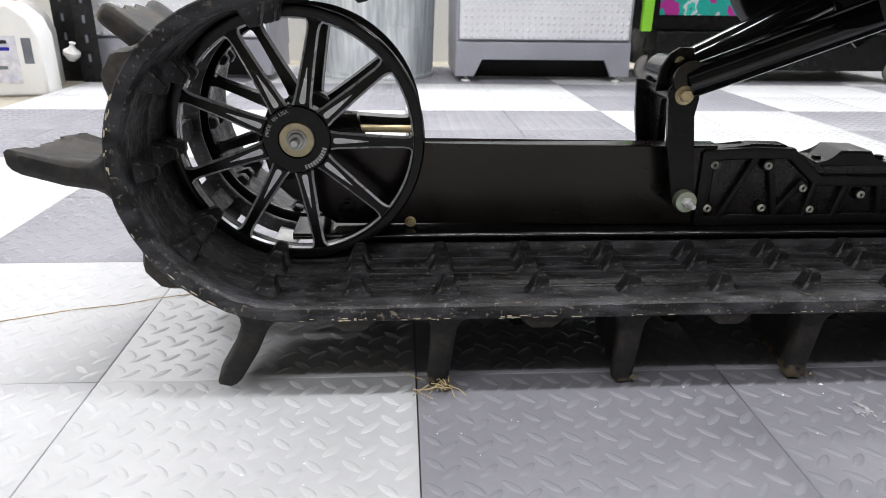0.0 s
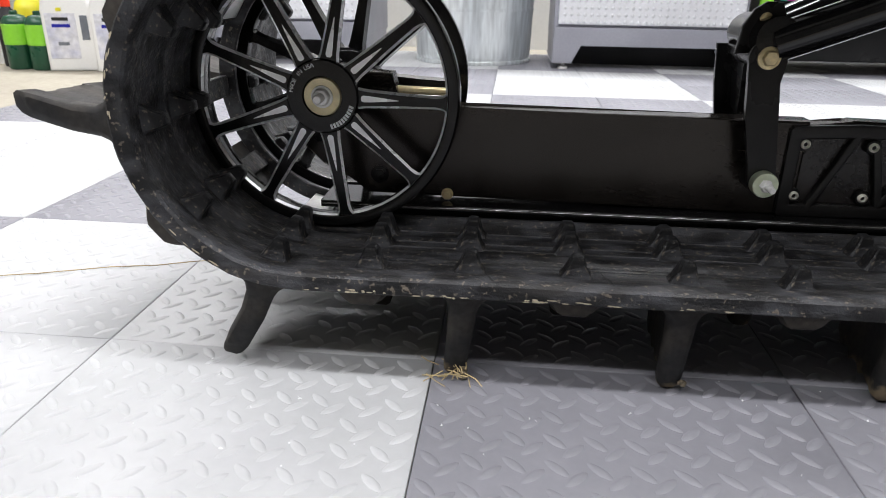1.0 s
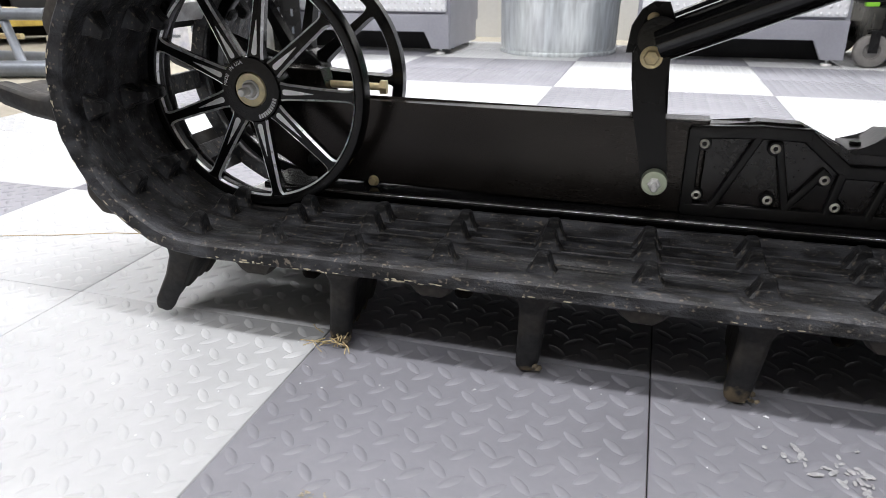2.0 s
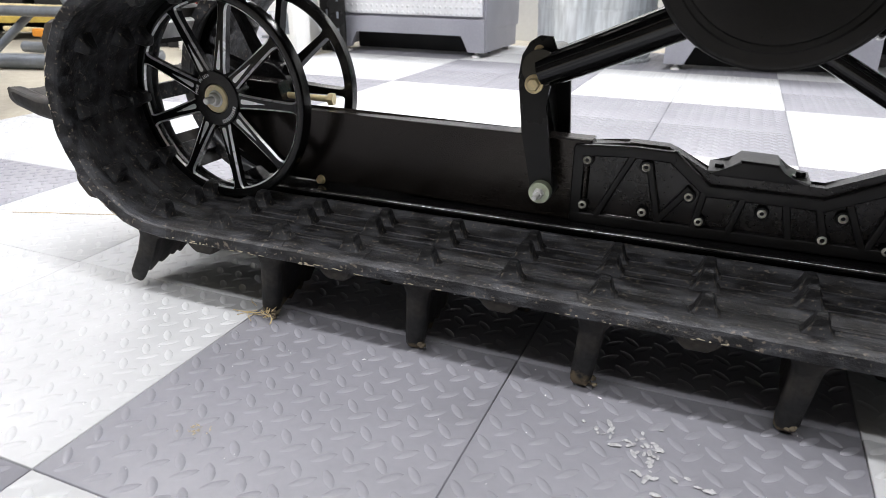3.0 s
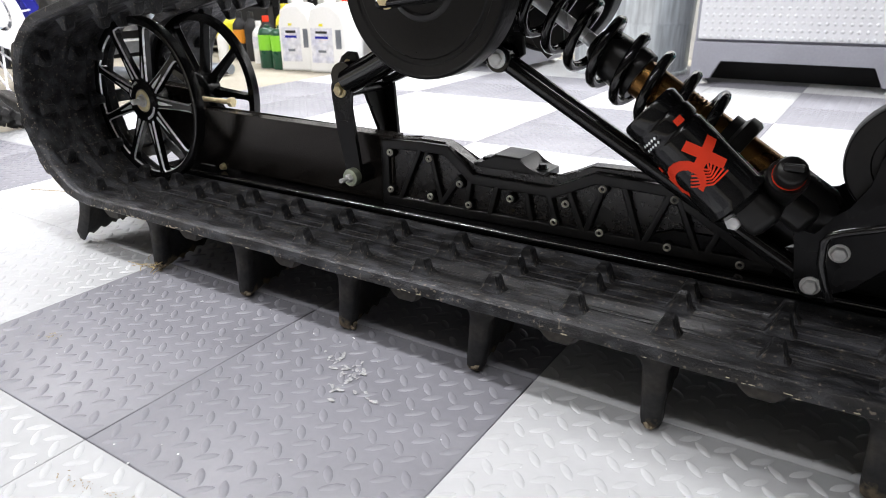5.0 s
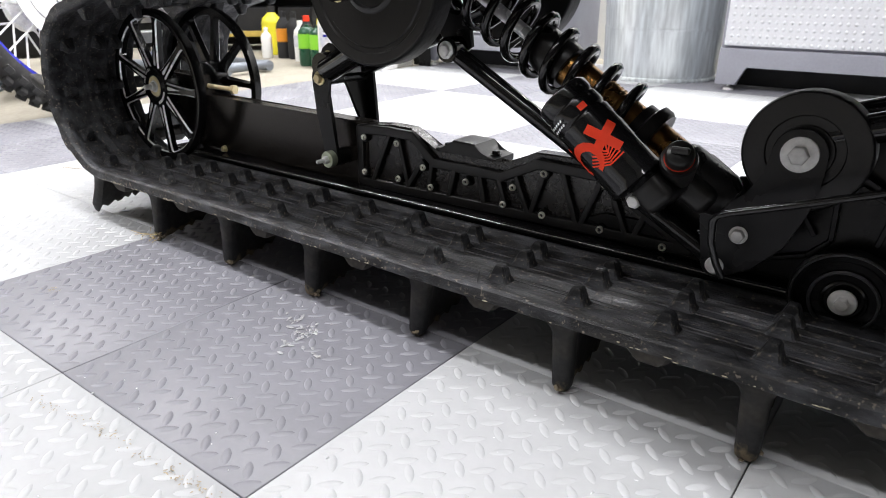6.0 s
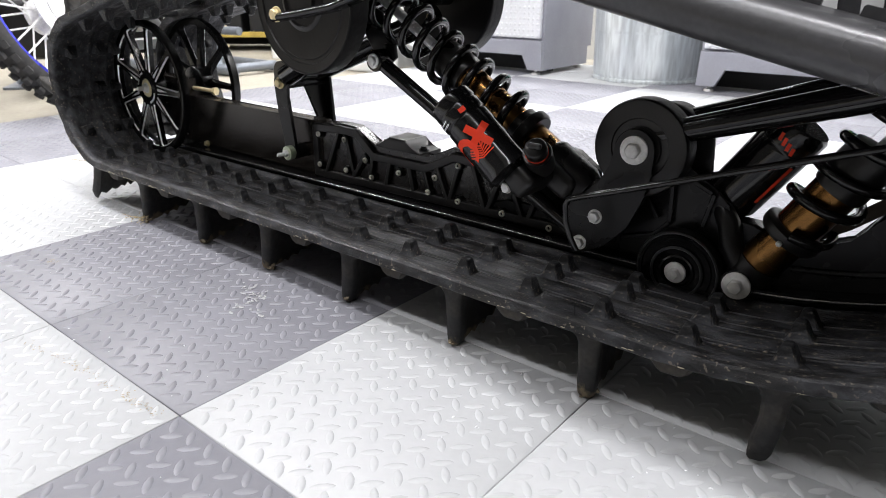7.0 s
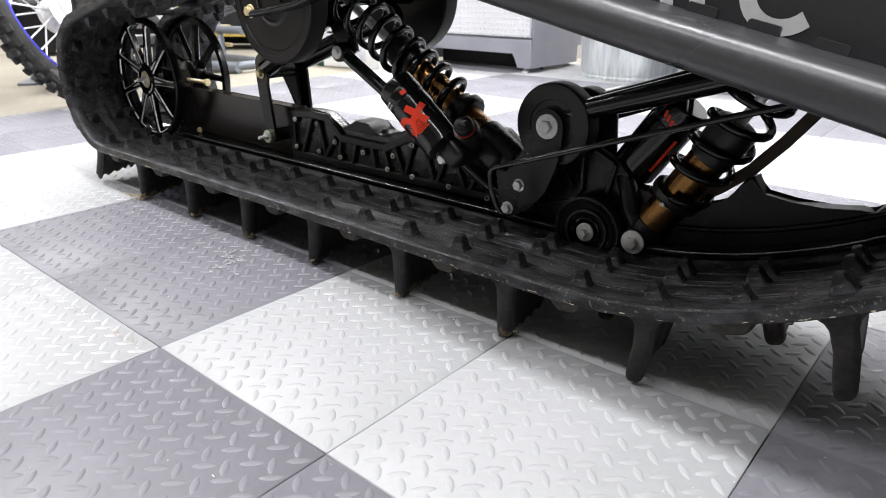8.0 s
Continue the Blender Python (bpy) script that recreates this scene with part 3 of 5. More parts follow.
# ---- rear wheels ----
def build_wheel(yc, near):
    """A spoked idler wheel, its outer face towards the side it stands on."""
    s = -1 if near else 1
    c = Vector((-0.1145, yc, 0.2155))
    wheel = tagged(new("rear_wheel"), "large black anodized rear idler wheel with milled spokes")
    wheel.parent = sled
    ax = (0, s, 0)
    bm = B()
    lathe(bm, [(0.1255, -0.001), (0.1255, 0.011), (0.1235, 0.0135), (0.1165, 0.0135), (0.1145, 0.0115)], c, ax, 96)
    lathe(bm, [(0.1145, 0.0115), (0.1125, 0.0095)], c, ax, 96, 1)
    lathe(bm, [(0.1125, 0.0095), (0.1125, 0.001), (0.1140, -0.001), (0.1255, -0.001)], c, ax, 96)
    part("rim", bm, (M_WHEEL, M_MILL), wheel)
    bm = B()
    lathe(bm, [(0, -0.014), (0.030, -0.014), (0.034, -0.010), (0.034, 0.012), (0.032, 0.0145), (0.0185, 0.0145), (0.0175, 0.0105), (0, 0.0105)], c, ax, 48)
    part("hub", bm, M_WHEEL, wheel)
    bm = B()
    lathe(bm, [(0.0085, 0.011), (0.0085, 0.014), (0.0165, 0.0148), (0.0175, 0.0125), (0.0175, 0.011)], c, ax, 40)
    part("washer", bm, M_CREAMZ, wheel, "cream zinc bearing washer")
    bm = B()
    lathe(bm, [(0.0080, 0.0145), (0.0080, 0.0156), (0.0098, 0.0156), (0.0102, 0.0145)], c, ax, 36)
    part("bearing_ring", bm, M_STEEL, wheel, "zinc bearing ring")
    hexbolt("nut", c + Vector((0, s * 0.0125, 0)), ax, 0.0082, 0.0075, M_STEEL, wheel, (0.0088, 0.001), 0.012, "zinc axle nut on a threaded stud")
    spoke = None
    for k in range(9):
        a = radians(k * 40 - 1.6)
        m = Matrix.Translation(c) @ Matrix.Rotation(-a, 4, "Y")
        if spoke is None:
            bm = B()
            h, ch = 0.0125 * s, 0.0022
            ring = []
            for x, w in ((0.031, 0.0100), (0.040, 0.0086), (0.075, 0.0068), (0.104, 0.0060), (0.110, 0.0068), (0.114, 0.0095)):
                ring.append([(x, 0.0, -w + 0.002), (x, h - ch * s, -w), (x, h, -w + ch), (x, h, w - ch), (x, h - ch * s, w), (x, 0.0, w - 0.002)])
            rows = [[bm.verts.new(p) for p in r] for r in ring]
            for r0, r1 in zip(rows, rows[1:]):
                for j in range(6):
                    f = bm.faces.new((r0[j], r0[(j + 1) % 6], r1[(j + 1) % 6], r1[j]))
                    f.material_index = 1 if j in (1, 3) else 0
            # milled groove by the hub
            y = h + 0.0003 * s
            g = [bm.verts.new(p) for p in ((0.0355, y, 0.0016), (0.0375, y, 0.0030), (0.045, y, 0.0026), (0.070, y, 0.0003), (0.070, y, -0.0003), (0.045, y, -0.0026), (0.0375, y, -0.0030), (0.0355, y, -0.0016))]
            bm.faces.new(g).material_index = 1
            spoke = part("spoke", bm, (M_WHEEL, M_MILL), wheel, "", 20)
            spoke.matrix_basis = m
        else:
            ob = spoke.copy()
            scene.collection.objects.link(ob)
            ob.matrix_basis = m
    return wheel


wheel_near = build_wheel(0.4070, True)
wheel_far = build_wheel(0.5065, False)

# ---- the beam ----
bm = B()
rod(bm, (-0.1145, 0.398, 0.2155), (-0.1145, 0.515, 0.2155), 0.010)
part("rear_axle", bm, M_BLACK, sled)

Y0, Y1 = 0.441, 0.466
bm = B()
prism(bm, [(-0.150, 0.160), (-0.130, 0.140), (-0.098, 0.128), (-0.085, 0.112), (0.335, 0.106), (0.335, 0.199), (-0.052, 0.200), (-0.058, 0.232), (-0.150, 0.236), (-0.162, 0.205)], Y0, Y1, 0.003)
part("beam", bm, M_ANOD, sled, "dark anodized aluminium suspension beam")

CURVE = [(0.97 + 0.606 * math.sin(radians(a)), 0.706 - 0.606 * math.cos(radians(a))) for a in range(0, 46, 3)]
bm = B()
flange = [(-0.13, 0.1000)] + CURVE + [(x - 0.004, z + 0.007) for x, z in reversed(CURVE)] + [(-0.13, 0.107)]
prism(bm, flange, 0.422, 0.485, 0.003)
part("rail_flange", bm, M_GLOSS, sled)
# bright metal edge carries both wear and the flange's highlight line
for y in (0.4228, 0.4842):
    bm = B()
    sweep(bm, [(-0.128, y, 0.1038)] + [(0.97 + 0.6025 * math.sin(radians(a)), y, 0.706 - 0.6025 * math.cos(radians(a))) for a in range(0, 46, 3)], 0.0019, 12)
    part("rail_edge", bm, M_EDGE, sled, "rounded rail edge bright with wear and painted highlight")
bm = B()
CL = [(0.97 + 0.6154 * math.sin(radians(a)), 0.706 - 0.6154 * math.cos(radians(a))) for a in range(0, 44, 3)]
prism(bm, [(-0.10, 0.0906)] + CL + [(x - 0.003, z + 0.006) for x, z in reversed(CL)] + [(-0.10, 0.0995)], 0.4310, 0.4890, 0.001)
part("slide_strip", bm, M_SATIN, sled)
for x, z in ((-0.072, 0.132), (-0.132, 0.172), (-0.098, 0.214)):
    hexbolt("bolt", (x, 0.441, z), (0, -1, 0), 0.006, 0.003, M_BLACK, sled, (0.009, 0.0015))

# front of the rail, rising with the track
bm = B()
tip = [(0.62, 0.108)] + [(x, z + 0.004) for x, z in CURVE] + [(1.40, 0.30), (1.33, 0.250), (1.262, 0.208), (1.250, 0.200), (1.243, 0.190), (1.232, 0.194), (1.20, 0.189), (1.168, 0.186), (1.137, 0.190), (1.127, 0.210), (1.118, 0.206), (1.098, 0.172), (1.05, 0.152), (1.01, 0.172), (0.93, 0.176), (0.88, 0.150), (0.80, 0.136), (0.70, 0.14)]
prism(bm, tip, 0.442, 0.465, 0.003)
part("front_rail", bm, M_BLACK, sled, "black rail tip curving up at the front")
bm = B()
rib = [(0.99 + 0.575 * math.sin(radians(a)), 0.706 - 0.575 * math.cos(radians(a))) for a in range(6, 40, 3)]
sweep(bm, [(x, 0.4415, z) for x, z in rib], 0.0035, 8)
part("rib", bm, M_BLACK, sled)

# truss cover on the near side of the beam
TOP = [(0.318, 0.108), (0.318, 0.190), (0.324, 0.195), (0.370, 0.197), (0.374, 0.200), (0.412, 0.199), (0.420, 0.195), (0.458, 0.173), (0.560, 0.172), (0.604, 0.194), (0.660, 0.195), (0.695, 0.186), (0.80, 0.128), (0.81, 0.108)]
cover = tagged(new("truss_cover"), "black cast truss cover held by steel screws")
cover.parent = sled
bm = B()
prism(bm, TOP, 0.4435, 0.4635, 0.002)
part("plate", bm, M_POCKET, cover)


def rib_bar(p, q, w=0.0082, y=0.4415):
    bm = B()
    d = Vector((q[0] - p[0], 0, q[1] - p[1]))
    ang = math.atan2(d.z, d.x)
    box(bm, ((p[0] + q[0]) / 2, y - 0.0005 + 0.0005 * ((len(cover.children) * 5) % 7) / 7, (p[1] + q[1]) / 2), (d.length + w * 0.7, 0.009, w), Matrix.Rotation(-ang, 4, "Y"), 0.0017)
    part("rib", bm, M_SATIN, cover)


edge = [(0.323, 0.113), (0.323, 0.188), (0.378, 0.191), (0.418, 0.190), (0.455, 0.159), (0.560, 0.158), (0.612, 0.182), (0.690, 0.180), (0.795, 0.117)]
for p, q in zip(edge, edge[1:] + edge[:1]):
    rib_bar(p, q, 0.0125)
for p, q in (((0.378, 0.185), (0.346, 0.117)), ((0.396, 0.180), (0.411, 0.118)), ((0.437, 0.158), (0.411, 0.122)), ((0.452, 0.156), (0.446, 0.118)),
             ((0.489, 0.154), (0.480, 0.117)), ((0.528, 0.154), (0.536, 0.117)), ((0.557, 0.154), (0.568, 0.118)), ((0.582, 0.160), (0.600, 0.118)),
             ((0.622, 0.178), (0.603, 0.118)), ((0.643, 0.178), (0.664, 0.118)), ((0.692, 0.176), (0.669, 0.116)), ((0.700, 0.174), (0.726, 0.117)), ((0.745, 0.147), (0.733, 0.115))):
    rib_bar(p, q, 0.0074)
for x, z in ((0.332, 0.178), (0.331, 0.128), (0.393, 0.177), (0.394, 0.128), (0.438, 0.151), (0.451, 0.126), (0.508, 0.143), (0.565, 0.124),
             (0.578, 0.148), (0.620, 0.172), (0.620, 0.121), (0.697, 0.172), (0.695, 0.119), (0.768, 0.115)):
    bm = B()
    lathe(bm, [(0.0068, 0), (0.0068, 0.006), (0.0060, 0.0070), (0.0, 0.0070)], (x, 0.4445, z), (0, -1, 0), 20)
    part("boss", bm, M_BLACK, cover)
    screw((x, 0.4372, z), cover, M_SCREW, 0.0045)
    # near-black disc paints the shade inside the screw's socket
    bm = B()
    lathe(bm, [(0, -0.0004), (0.0019, -0.0004), (0.0020, -0.0012)], (x, 0.4372, z), (0, -1, 0), 6)
    part("socket", bm, M_DARK, cover)

# bright metal rods at the foot of the pockets, painting the ledges' glint
for x0, x1 in ((0.357, 0.384), (0.422, 0.440), (0.460, 0.474), (0.488, 0.528), (0.543, 0.558), (0.577, 0.592), (0.630, 0.658), (0.677, 0.688), (0.704, 0.716)):
    bm = B()
    rod(bm, (x0, 0.4392, 0.1196), (x1, 0.4392, 0.1194), 0.0010, None, 8)
    part("ledge_glint", bm, M_EDGE, cover)

# rubber bump stop on top of the beam
stop = tagged(new("bump_stop"), "black rubber bump stop bolted on the beam")
stop.parent = sled
bm = B()
prism(bm, [(0.452, 0.172), (0.452, 0.179), (0.470, 0.180), (0.481, 0.192), (0.516, 0.191), (0.525, 0.178), (0.546, 0.176), (0.546, 0.168)], 0.445, 0.492, 0.003)
part("pad", bm, M_SATIN, stop)
for x in (0.462, 0.537):
    hexbolt("bolt", (x, 0.462, 0.178), (0, 0, 1), 0.005, 0.004, M_BLACK, stop, (0.007, 0.001))

# small hardware on the beam
hexbolt("bolt", (-0.003, 0.441, 0.114), (0, -1, 0), 0.005, 0.005, M_GOLD, sled, (0.006, 0.0012), 0, "yellow zinc bolt")
hexbolt("axle_adjuster", (-0.074, 0.4555, 0.2151), (1, 0.16, -0.045), 0.0085, 0.008, M_GOLD, sled, None, 0, "yellow zinc adjuster nut")
bm = B()
rod(bm, (-0.070, 0.456, 0.2149), (0.0, 0.467, 0.2117), 0.0040)
rod(bm, (-0.001, 0.4668, 0.2118), (0.006, 0.468, 0.2115), 0.0078, None, 6)
part("adjuster_bolt", bm, M_GOLD, sled, "long yellow zinc adjuster bolt")


# ---- rear shackle and arms ----
shackle = tagged(new("shackle"), "black steel shackle linking the rear arm to the beam")
shackle.parent = sled
bm = B()
prism(bm, arc(0.276, 0.257, 0.0165, -12, 200, 14) + [(0.2655, 0.205), (0.2745, 0.165)] + arc(0.2905, 0.146, 0.0125, 190, 350, 10) + [(0.2975, 0.180), (0.2885, 0.236)], 0.413, 0.419, 0.0012)
part("near_plate", bm, M_BLACK, shackle)
bm = B()
prism(bm, [(0.256, 0.262), (0.259, 0.225), (0.270, 0.150), (0.300, 0.150), (0.298, 0.19), (0.293, 0.262)], 0.501, 0.507, 0.0012)
part("far_plate", bm, M_BLACK, shackle)
bm = B()
out = [(0.4195, 0.158), (0.4195, 0.262), (0.424, 0.270), (0.498, 0.270), (0.506, 0.262), (0.506, 0.158), (0.492, 0.158), (0.464, 0.244), (0.456, 0.252), (0.430, 0.252), (0.4250, 0.244), (0.4238, 0.158)]
tilt = Matrix.Translation((0.279, 0, 0.215)) @ Matrix.Rotation(radians(-8), 4, "Y")
lattice(bm, [[tilt @ Vector((x, y, z - 0.215)) for y, z in out] for x in (-0.0025, 0.0025)])
part("web", bm, M_BLACK, shackle, "bent cross web with a tall slot")
bm = B()
prism(bm, [(0.253, 0.258), (0.256, 0.282), (0.264, 0.296), (0.274, 0.3025), (0.287, 0.302), (0.292, 0.29), (0.295, 0.262)], 0.432, 0.438, 0.0012)
part("ear", bm, M_BLACK, shackle)
hexbolt("bolt", (0.276, 0.413, 0.257), (0, -1, 0), 0.0068, 0.0055, M_GOLD, shackle, (0.0098, 0.002), 0, "yellow zinc pivot bolt")
hexbolt("bolt", (0.2745, 0.4325, 0.288), (0, -1, 0), 0.0042, 0.003, M_GOLD, shackle, (0.0055, 0.001), 0, "small yellow zinc bolt")
bm = B()
lathe(bm, [(0, 0), (0.0118, 0), (0.0118, 0.009), (0.0112, 0.0105), (0, 0.0105)], (0.2905, 0.4135, 0.146), (0, -1, 0), 32)
part("bushing", bm, mat("pale_green_zinc", (0.62, 0.68, 0.52), 0.35, 0.8, 0.25, 40), shackle, "pale zinc lower bushing")
hexbolt("nut", (0.2905, 0.403, 0.146), (0, -1, 0), 0.0058, 0.006, M_STEEL, shackle, None, 0.013, "zinc nut on a long stud")
for x, z, r in ((0.276, 0.257, 0.011), (0.2905, 0.146, 0.012)):
    bm = B()
    rod(bm, (x, 0.419, z), (x, 0.501, z), r)
    part("pivot_shaft", bm, M_BLACK, shackle)

rear_arm = tagged(new("rear_arm"), "black tubular rear suspension arm")
rear_arm.parent = sled
for y0, y1, z in ((0.424, 0.380, 0.0), (0.486, 0.536, 0.0)):
    bm = B()
    sweep(bm, [(0.282, y0, 0.268 + z), (0.33, y0 + (y1 - y0) * 0.2, 0.288 + z), (0.42, y0 + (y1 - y0) * 0.65, 0.327 + z), (0.50, y1, 0.362 + z)], 0.0170, 18)
    part("arm_tube", bm, M_GLOSS, rear_arm)
for x, y0, y1, z, r in ((0.281, 0.412, 0.498, 0.273, 0.0185), (0.481, 0.30, 0.607, 0.387, 0.013)):
    bm = B()
    rod(bm, (x, y0, z), (x, y1, z), r, None, 20)
    part("cross_shaft", bm, M_GLOSS, rear_arm)


def carrier_wheel(x, yf, z, r, w, side, name, label, plain, parent, material):
    """A solid idler, its outer face at yf: a thin rubber tread round a pressed disc. plain: a flat disc with one step by the hub."""
    ob = tagged(new(name), label)
    ob.parent = parent
    o, ax = (x, yf, z), (0, side, 0)
    bm = B()
    lathe(bm, [(r * 0.955, -w), (r - 0.002, -w), (r, -w + 0.002), (r, -0.003), (r - 0.0012, -0.0008), (r * 0.975, 0), (r * 0.955, -0.0006)], o, ax, 72)
    part("tyre", bm, M_RUBBER, ob)
    bm = B()
    if plain:
        prof = [(0, -w * 0.8), (r * 0.955, -w * 0.8), (r * 0.955, -0.0008), (r * 0.62, -0.0008), (r * 0.60, -0.0022), (r * 0.46, -0.0024), (r * 0.44, -0.0005), (0, -0.0005)]
    else:
        prof = [(0, -w * 0.8), (r * 0.955, -w * 0.8), (r * 0.955, -0.0008), (r * 0.86, -0.0012), (r * 0.845, -0.0032), (r * 0.80, -0.0034), (r * 0.785, -0.0018), (r * 0.42, -0.0030),
                (r * 0.40, -0.0008), (r * 0.36, -0.0004), (r * 0.34, -0.0040), (r * 0.25, -0.0044), (r * 0.23, 0), (0, 0)]
    lathe(bm, prof, o, ax, 72)
    part("disc", bm, material, ob)
    return ob


for yf, side in ((0.297, -1), (0.610, 1)):
    carrier_wheel(0.481, yf, 0.387, 0.0905, 0.03, side, "carrier_wheel", "large black upper carrier wheel", False, sled, M_SATIN)
# link in front of the carrier wheel
link = tagged(new("carrier_link"), "black steel link with a yellow zinc bolt")
link.parent = sled
bm = B()
sweep(bm, [(0.449, 0.283, 0.366), (0.50, 0.283, 0.372), (0.56, 0.283, 0.381), (0.66, 0.285, 0.41), (0.78, 0.29, 0.45)], 0.012, 14, False, 0.5)
part("bar", bm, M_GLOSS, link)
hexbolt("bolt", (0.457, 0.2785, 0.370), (0, -1, 0), 0.007, 0.006, M_GOLD, link, (0.0095, 0.002), 0, "yellow zinc bolt")

# strut from the carrier wheel down to the front bracket
strut = tagged(new("strut"), "black steel torque rod")
strut.parent = sled
bm = B()
rod(bm, (0.520, 0.397, 0.306), (0.832, 0.405, 0.127), 0.0098, None, 20)
part("tube", bm, M_GLOSS, strut)
bm = B()
lathe(bm, [(0, -0.012), (0.0145, -0.012), (0.0145, 0.010), (0.0135, 0.0115), (0, 0.0115)], (0.515, 0.398, 0.309), (0, -1, 0), 24)
part("eye", bm, M_GLOSS, strut)
hexbolt("bolt", (0.515, 0.386, 0.309), (0, -1, 0), 0.0068, 0.004, M_STEEL, strut, (0.0098, 0.002), 0, "zinc pivot bolt")
bm = B()
prism(bm, [(0.498, 0.312), (0.515, 0.297), (0.535, 0.312), (0.532, 0.335), (0.51, 0.37), (0.47, 0.39), (0.455, 0.375)], 0.408, 0.414, 0.0015)
part("hanger", bm, M_BLACK, strut)
bm = B()
prism(bm, [(0.498, 0.312), (0.515, 0.297), (0.535, 0.312), (0.532, 0.335), (0.51, 0.37), (0.47, 0.39), (0.455, 0.375)], 0.51, 0.517, 0.0015)
part("hanger", bm, M_BLACK, strut)
for x, z in ((0.520, 0.327), (0.527, 0.338)):
    hexbolt("bolt", (x, 0.407, z), (0, -1, 0), 0.004, 0.003, M_BLACK, strut)


# ---- shocks ----
def helix(o, axis, r, s0, s1, turns, wire):
    d, u, w = basis(axis)
    o = Vector(o)
    n = int(turns * 20)
    bm = B()
    pts = []
    for k in range(n + 1):
        f = k / n
        a = 2 * math.pi * turns * f
        ease = f + 0.012 * math.sin(2 * math.pi * f)
        pts.append(o + d * (s0 + (s1 - s0) * ease) + (u * math.cos(a) + w * math.sin(a)) * r)
    sweep(bm, pts, wire, 10)
    return bm


def patch(bm, o, axis, face, r, shape, mi=0):
    """A thin sticker bent round a cylinder: shape in (length along the axis, length round it), round from the way that faces the near side."""
    d = Vector(axis).normalized()
    f = (Vector(face) - d * Vector(face).dot(d)).normalized()
    g = d.cross(f)
    vs = []
    for s, t in shape:
        a = t / r
        vs.append(bm.verts.new(Vector(o) + d * s + (f * math.cos(a) + g * math.sin(a)) * (r + 0.0006)))
    bm.faces.new(vs).material_index = mi


def bar_patch(bm, o, axis, face, r, p, q, w, n=5):
    dx, dy = q[0] - p[0], q[1] - p[1]
    L = math.hypot(dx, dy)
    nx, ny = -dy / L * w / 2, dx / L * w / 2
    for k in range(n):
        a, c = k / n, (k + 1) / n
        patch(bm, o, axis, face, r, [(p[0] + dx * a + nx, p[1] + dy * a + ny), (p[0] + dx * c + nx, p[1] + dy * c + ny), (p[0] + dx * c - nx, p[1] + dy * c - ny), (p[0] + dx * a - nx, p[1] + dy * a - ny)])


shock = tagged(new("rear_shock"), "black coil-over shock with bronze body and piggyback reservoir")
shock.parent = sled
SO, SD = (0.748, 0.405, 0.242), Vector((-0.852, 0.02, 0.5238)).normalized()
bm = B()
lathe(bm, [(0, -0.045), (0.0185, -0.045), (0.0185, 0.108), (0, 0.108)], SO, SD, 28)
part("damper_body", bm, M_BRONZE, shock, "bronze anodized damper body")
for s in (0.036, 0.041, 0.046, 0.051, 0.056, 0.061):
    bm = B()
    lathe(bm, [(0.0186, s), (0.0193, s + 0.0013), (0.0186, s + 0.0026)], SO, SD, 28)
    part("thread", bm, M_BRONZE, shock)
bm = B()
lathe(bm, [(0, 0.104), (0.0235, 0.104), (0.025, 0.112), (0.0225, 0.148), (0.014, 0.160), (0, 0.160)], SO, SD, 28)
part("bump_cup", bm, M_SATIN, shock)
bm = B()
lathe(bm, [(0, 0.15), (0.0068, 0.15), (0.0068, 0.31), (0, 0.31)], SO, SD, 20)
part("shaft", bm, M_MILL, shock, "bright chromed shock shaft")
bm = B()
lathe(bm, [(0.0185, -0.012), (0.028, -0.012), (0.0305, -0.008), (0.0305, 0.0), (0.024, 0.003), (0.024, 0.012), (0.0185, 0.012)], SO, SD, 32)
part("spring_seat", bm, M_SATIN, shock)
part("spring", helix(SO, SD, 0.0305, 0.006, 0.300, 9.6, 0.0052), M_GLOSS, shock, "gloss black coil spring")
bm = B()
lathe(bm, [(0, -0.105), (0.018, -0.105), (0.0225, -0.095), (0.0225, -0.048), (0.0195, -0.042), (0, -0.042)], SO, SD, 24)
part("lower_mount", bm, M_BLACK, shock)
RO, RD = Vector((0.7665, 0.336, 0.2155)), Vector((-0.0655, -0.004, 0.0565)).normalized()
res = tagged(new("reservoir"), "gloss black piggyback reservoir with red markings")
res.parent = shock
bm = B()
lathe(bm, [(0, -0.012), (0.020, -0.012), (0.028, -0.006), (0.0268, 0.0), (0.0268, 0.067), (0.0253, 0.0685), (0.0253, 0.071), (0.0268, 0.0725), (0.0268, 0.083), (0.0253, 0.0845), (0.0253, 0.0865), (0.0263, 0.088), (0.0263, 0.098), (0.024, 0.101), (0, 0.101)], RO, RD, 48)
body = part("cylinder", bm, M_GLOSS, res)
FACE = (-0.1, -1, 0.1)
bm = B()
RR = 0.0268
for k in range(14):
    a0, a1 = radians(-165 + k * 22), radians(-165 + (k + 1) * 22)
    wide = 0.0042 + 0.0042 * math.sin(math.pi * (k + 0.5) / 14)
    ring = [(0.036 + q * math.cos(a), -0.0110 - q * math.sin(a)) for q, a in ((0.0170 - wide, a0), (0.0170, a0), (0.0170, a1), (0.0170 - wide, a1))]
    patch(bm, RO, RD, FACE, RR, ring)
bar_patch(bm, RO, RD, FACE, RR, (0.0580, 0.0080), (0.0250, 0.0208), 0.0088)
bar_patch(bm, RO, RD, FACE, RR, (0.0478, 0.0300), (0.0352, -0.0010), 0.0088)
bar_patch(bm, RO, RD, FACE, RR, (0.0580, -0.0340), (0.0280, -0.0310), 0.0070)
for q in (0.055, 0.043, 0.031):
    bar_patch(bm, RO, RD, FACE, RR, (q, -0.0310), (q, -0.0245), 0.0050, 3)
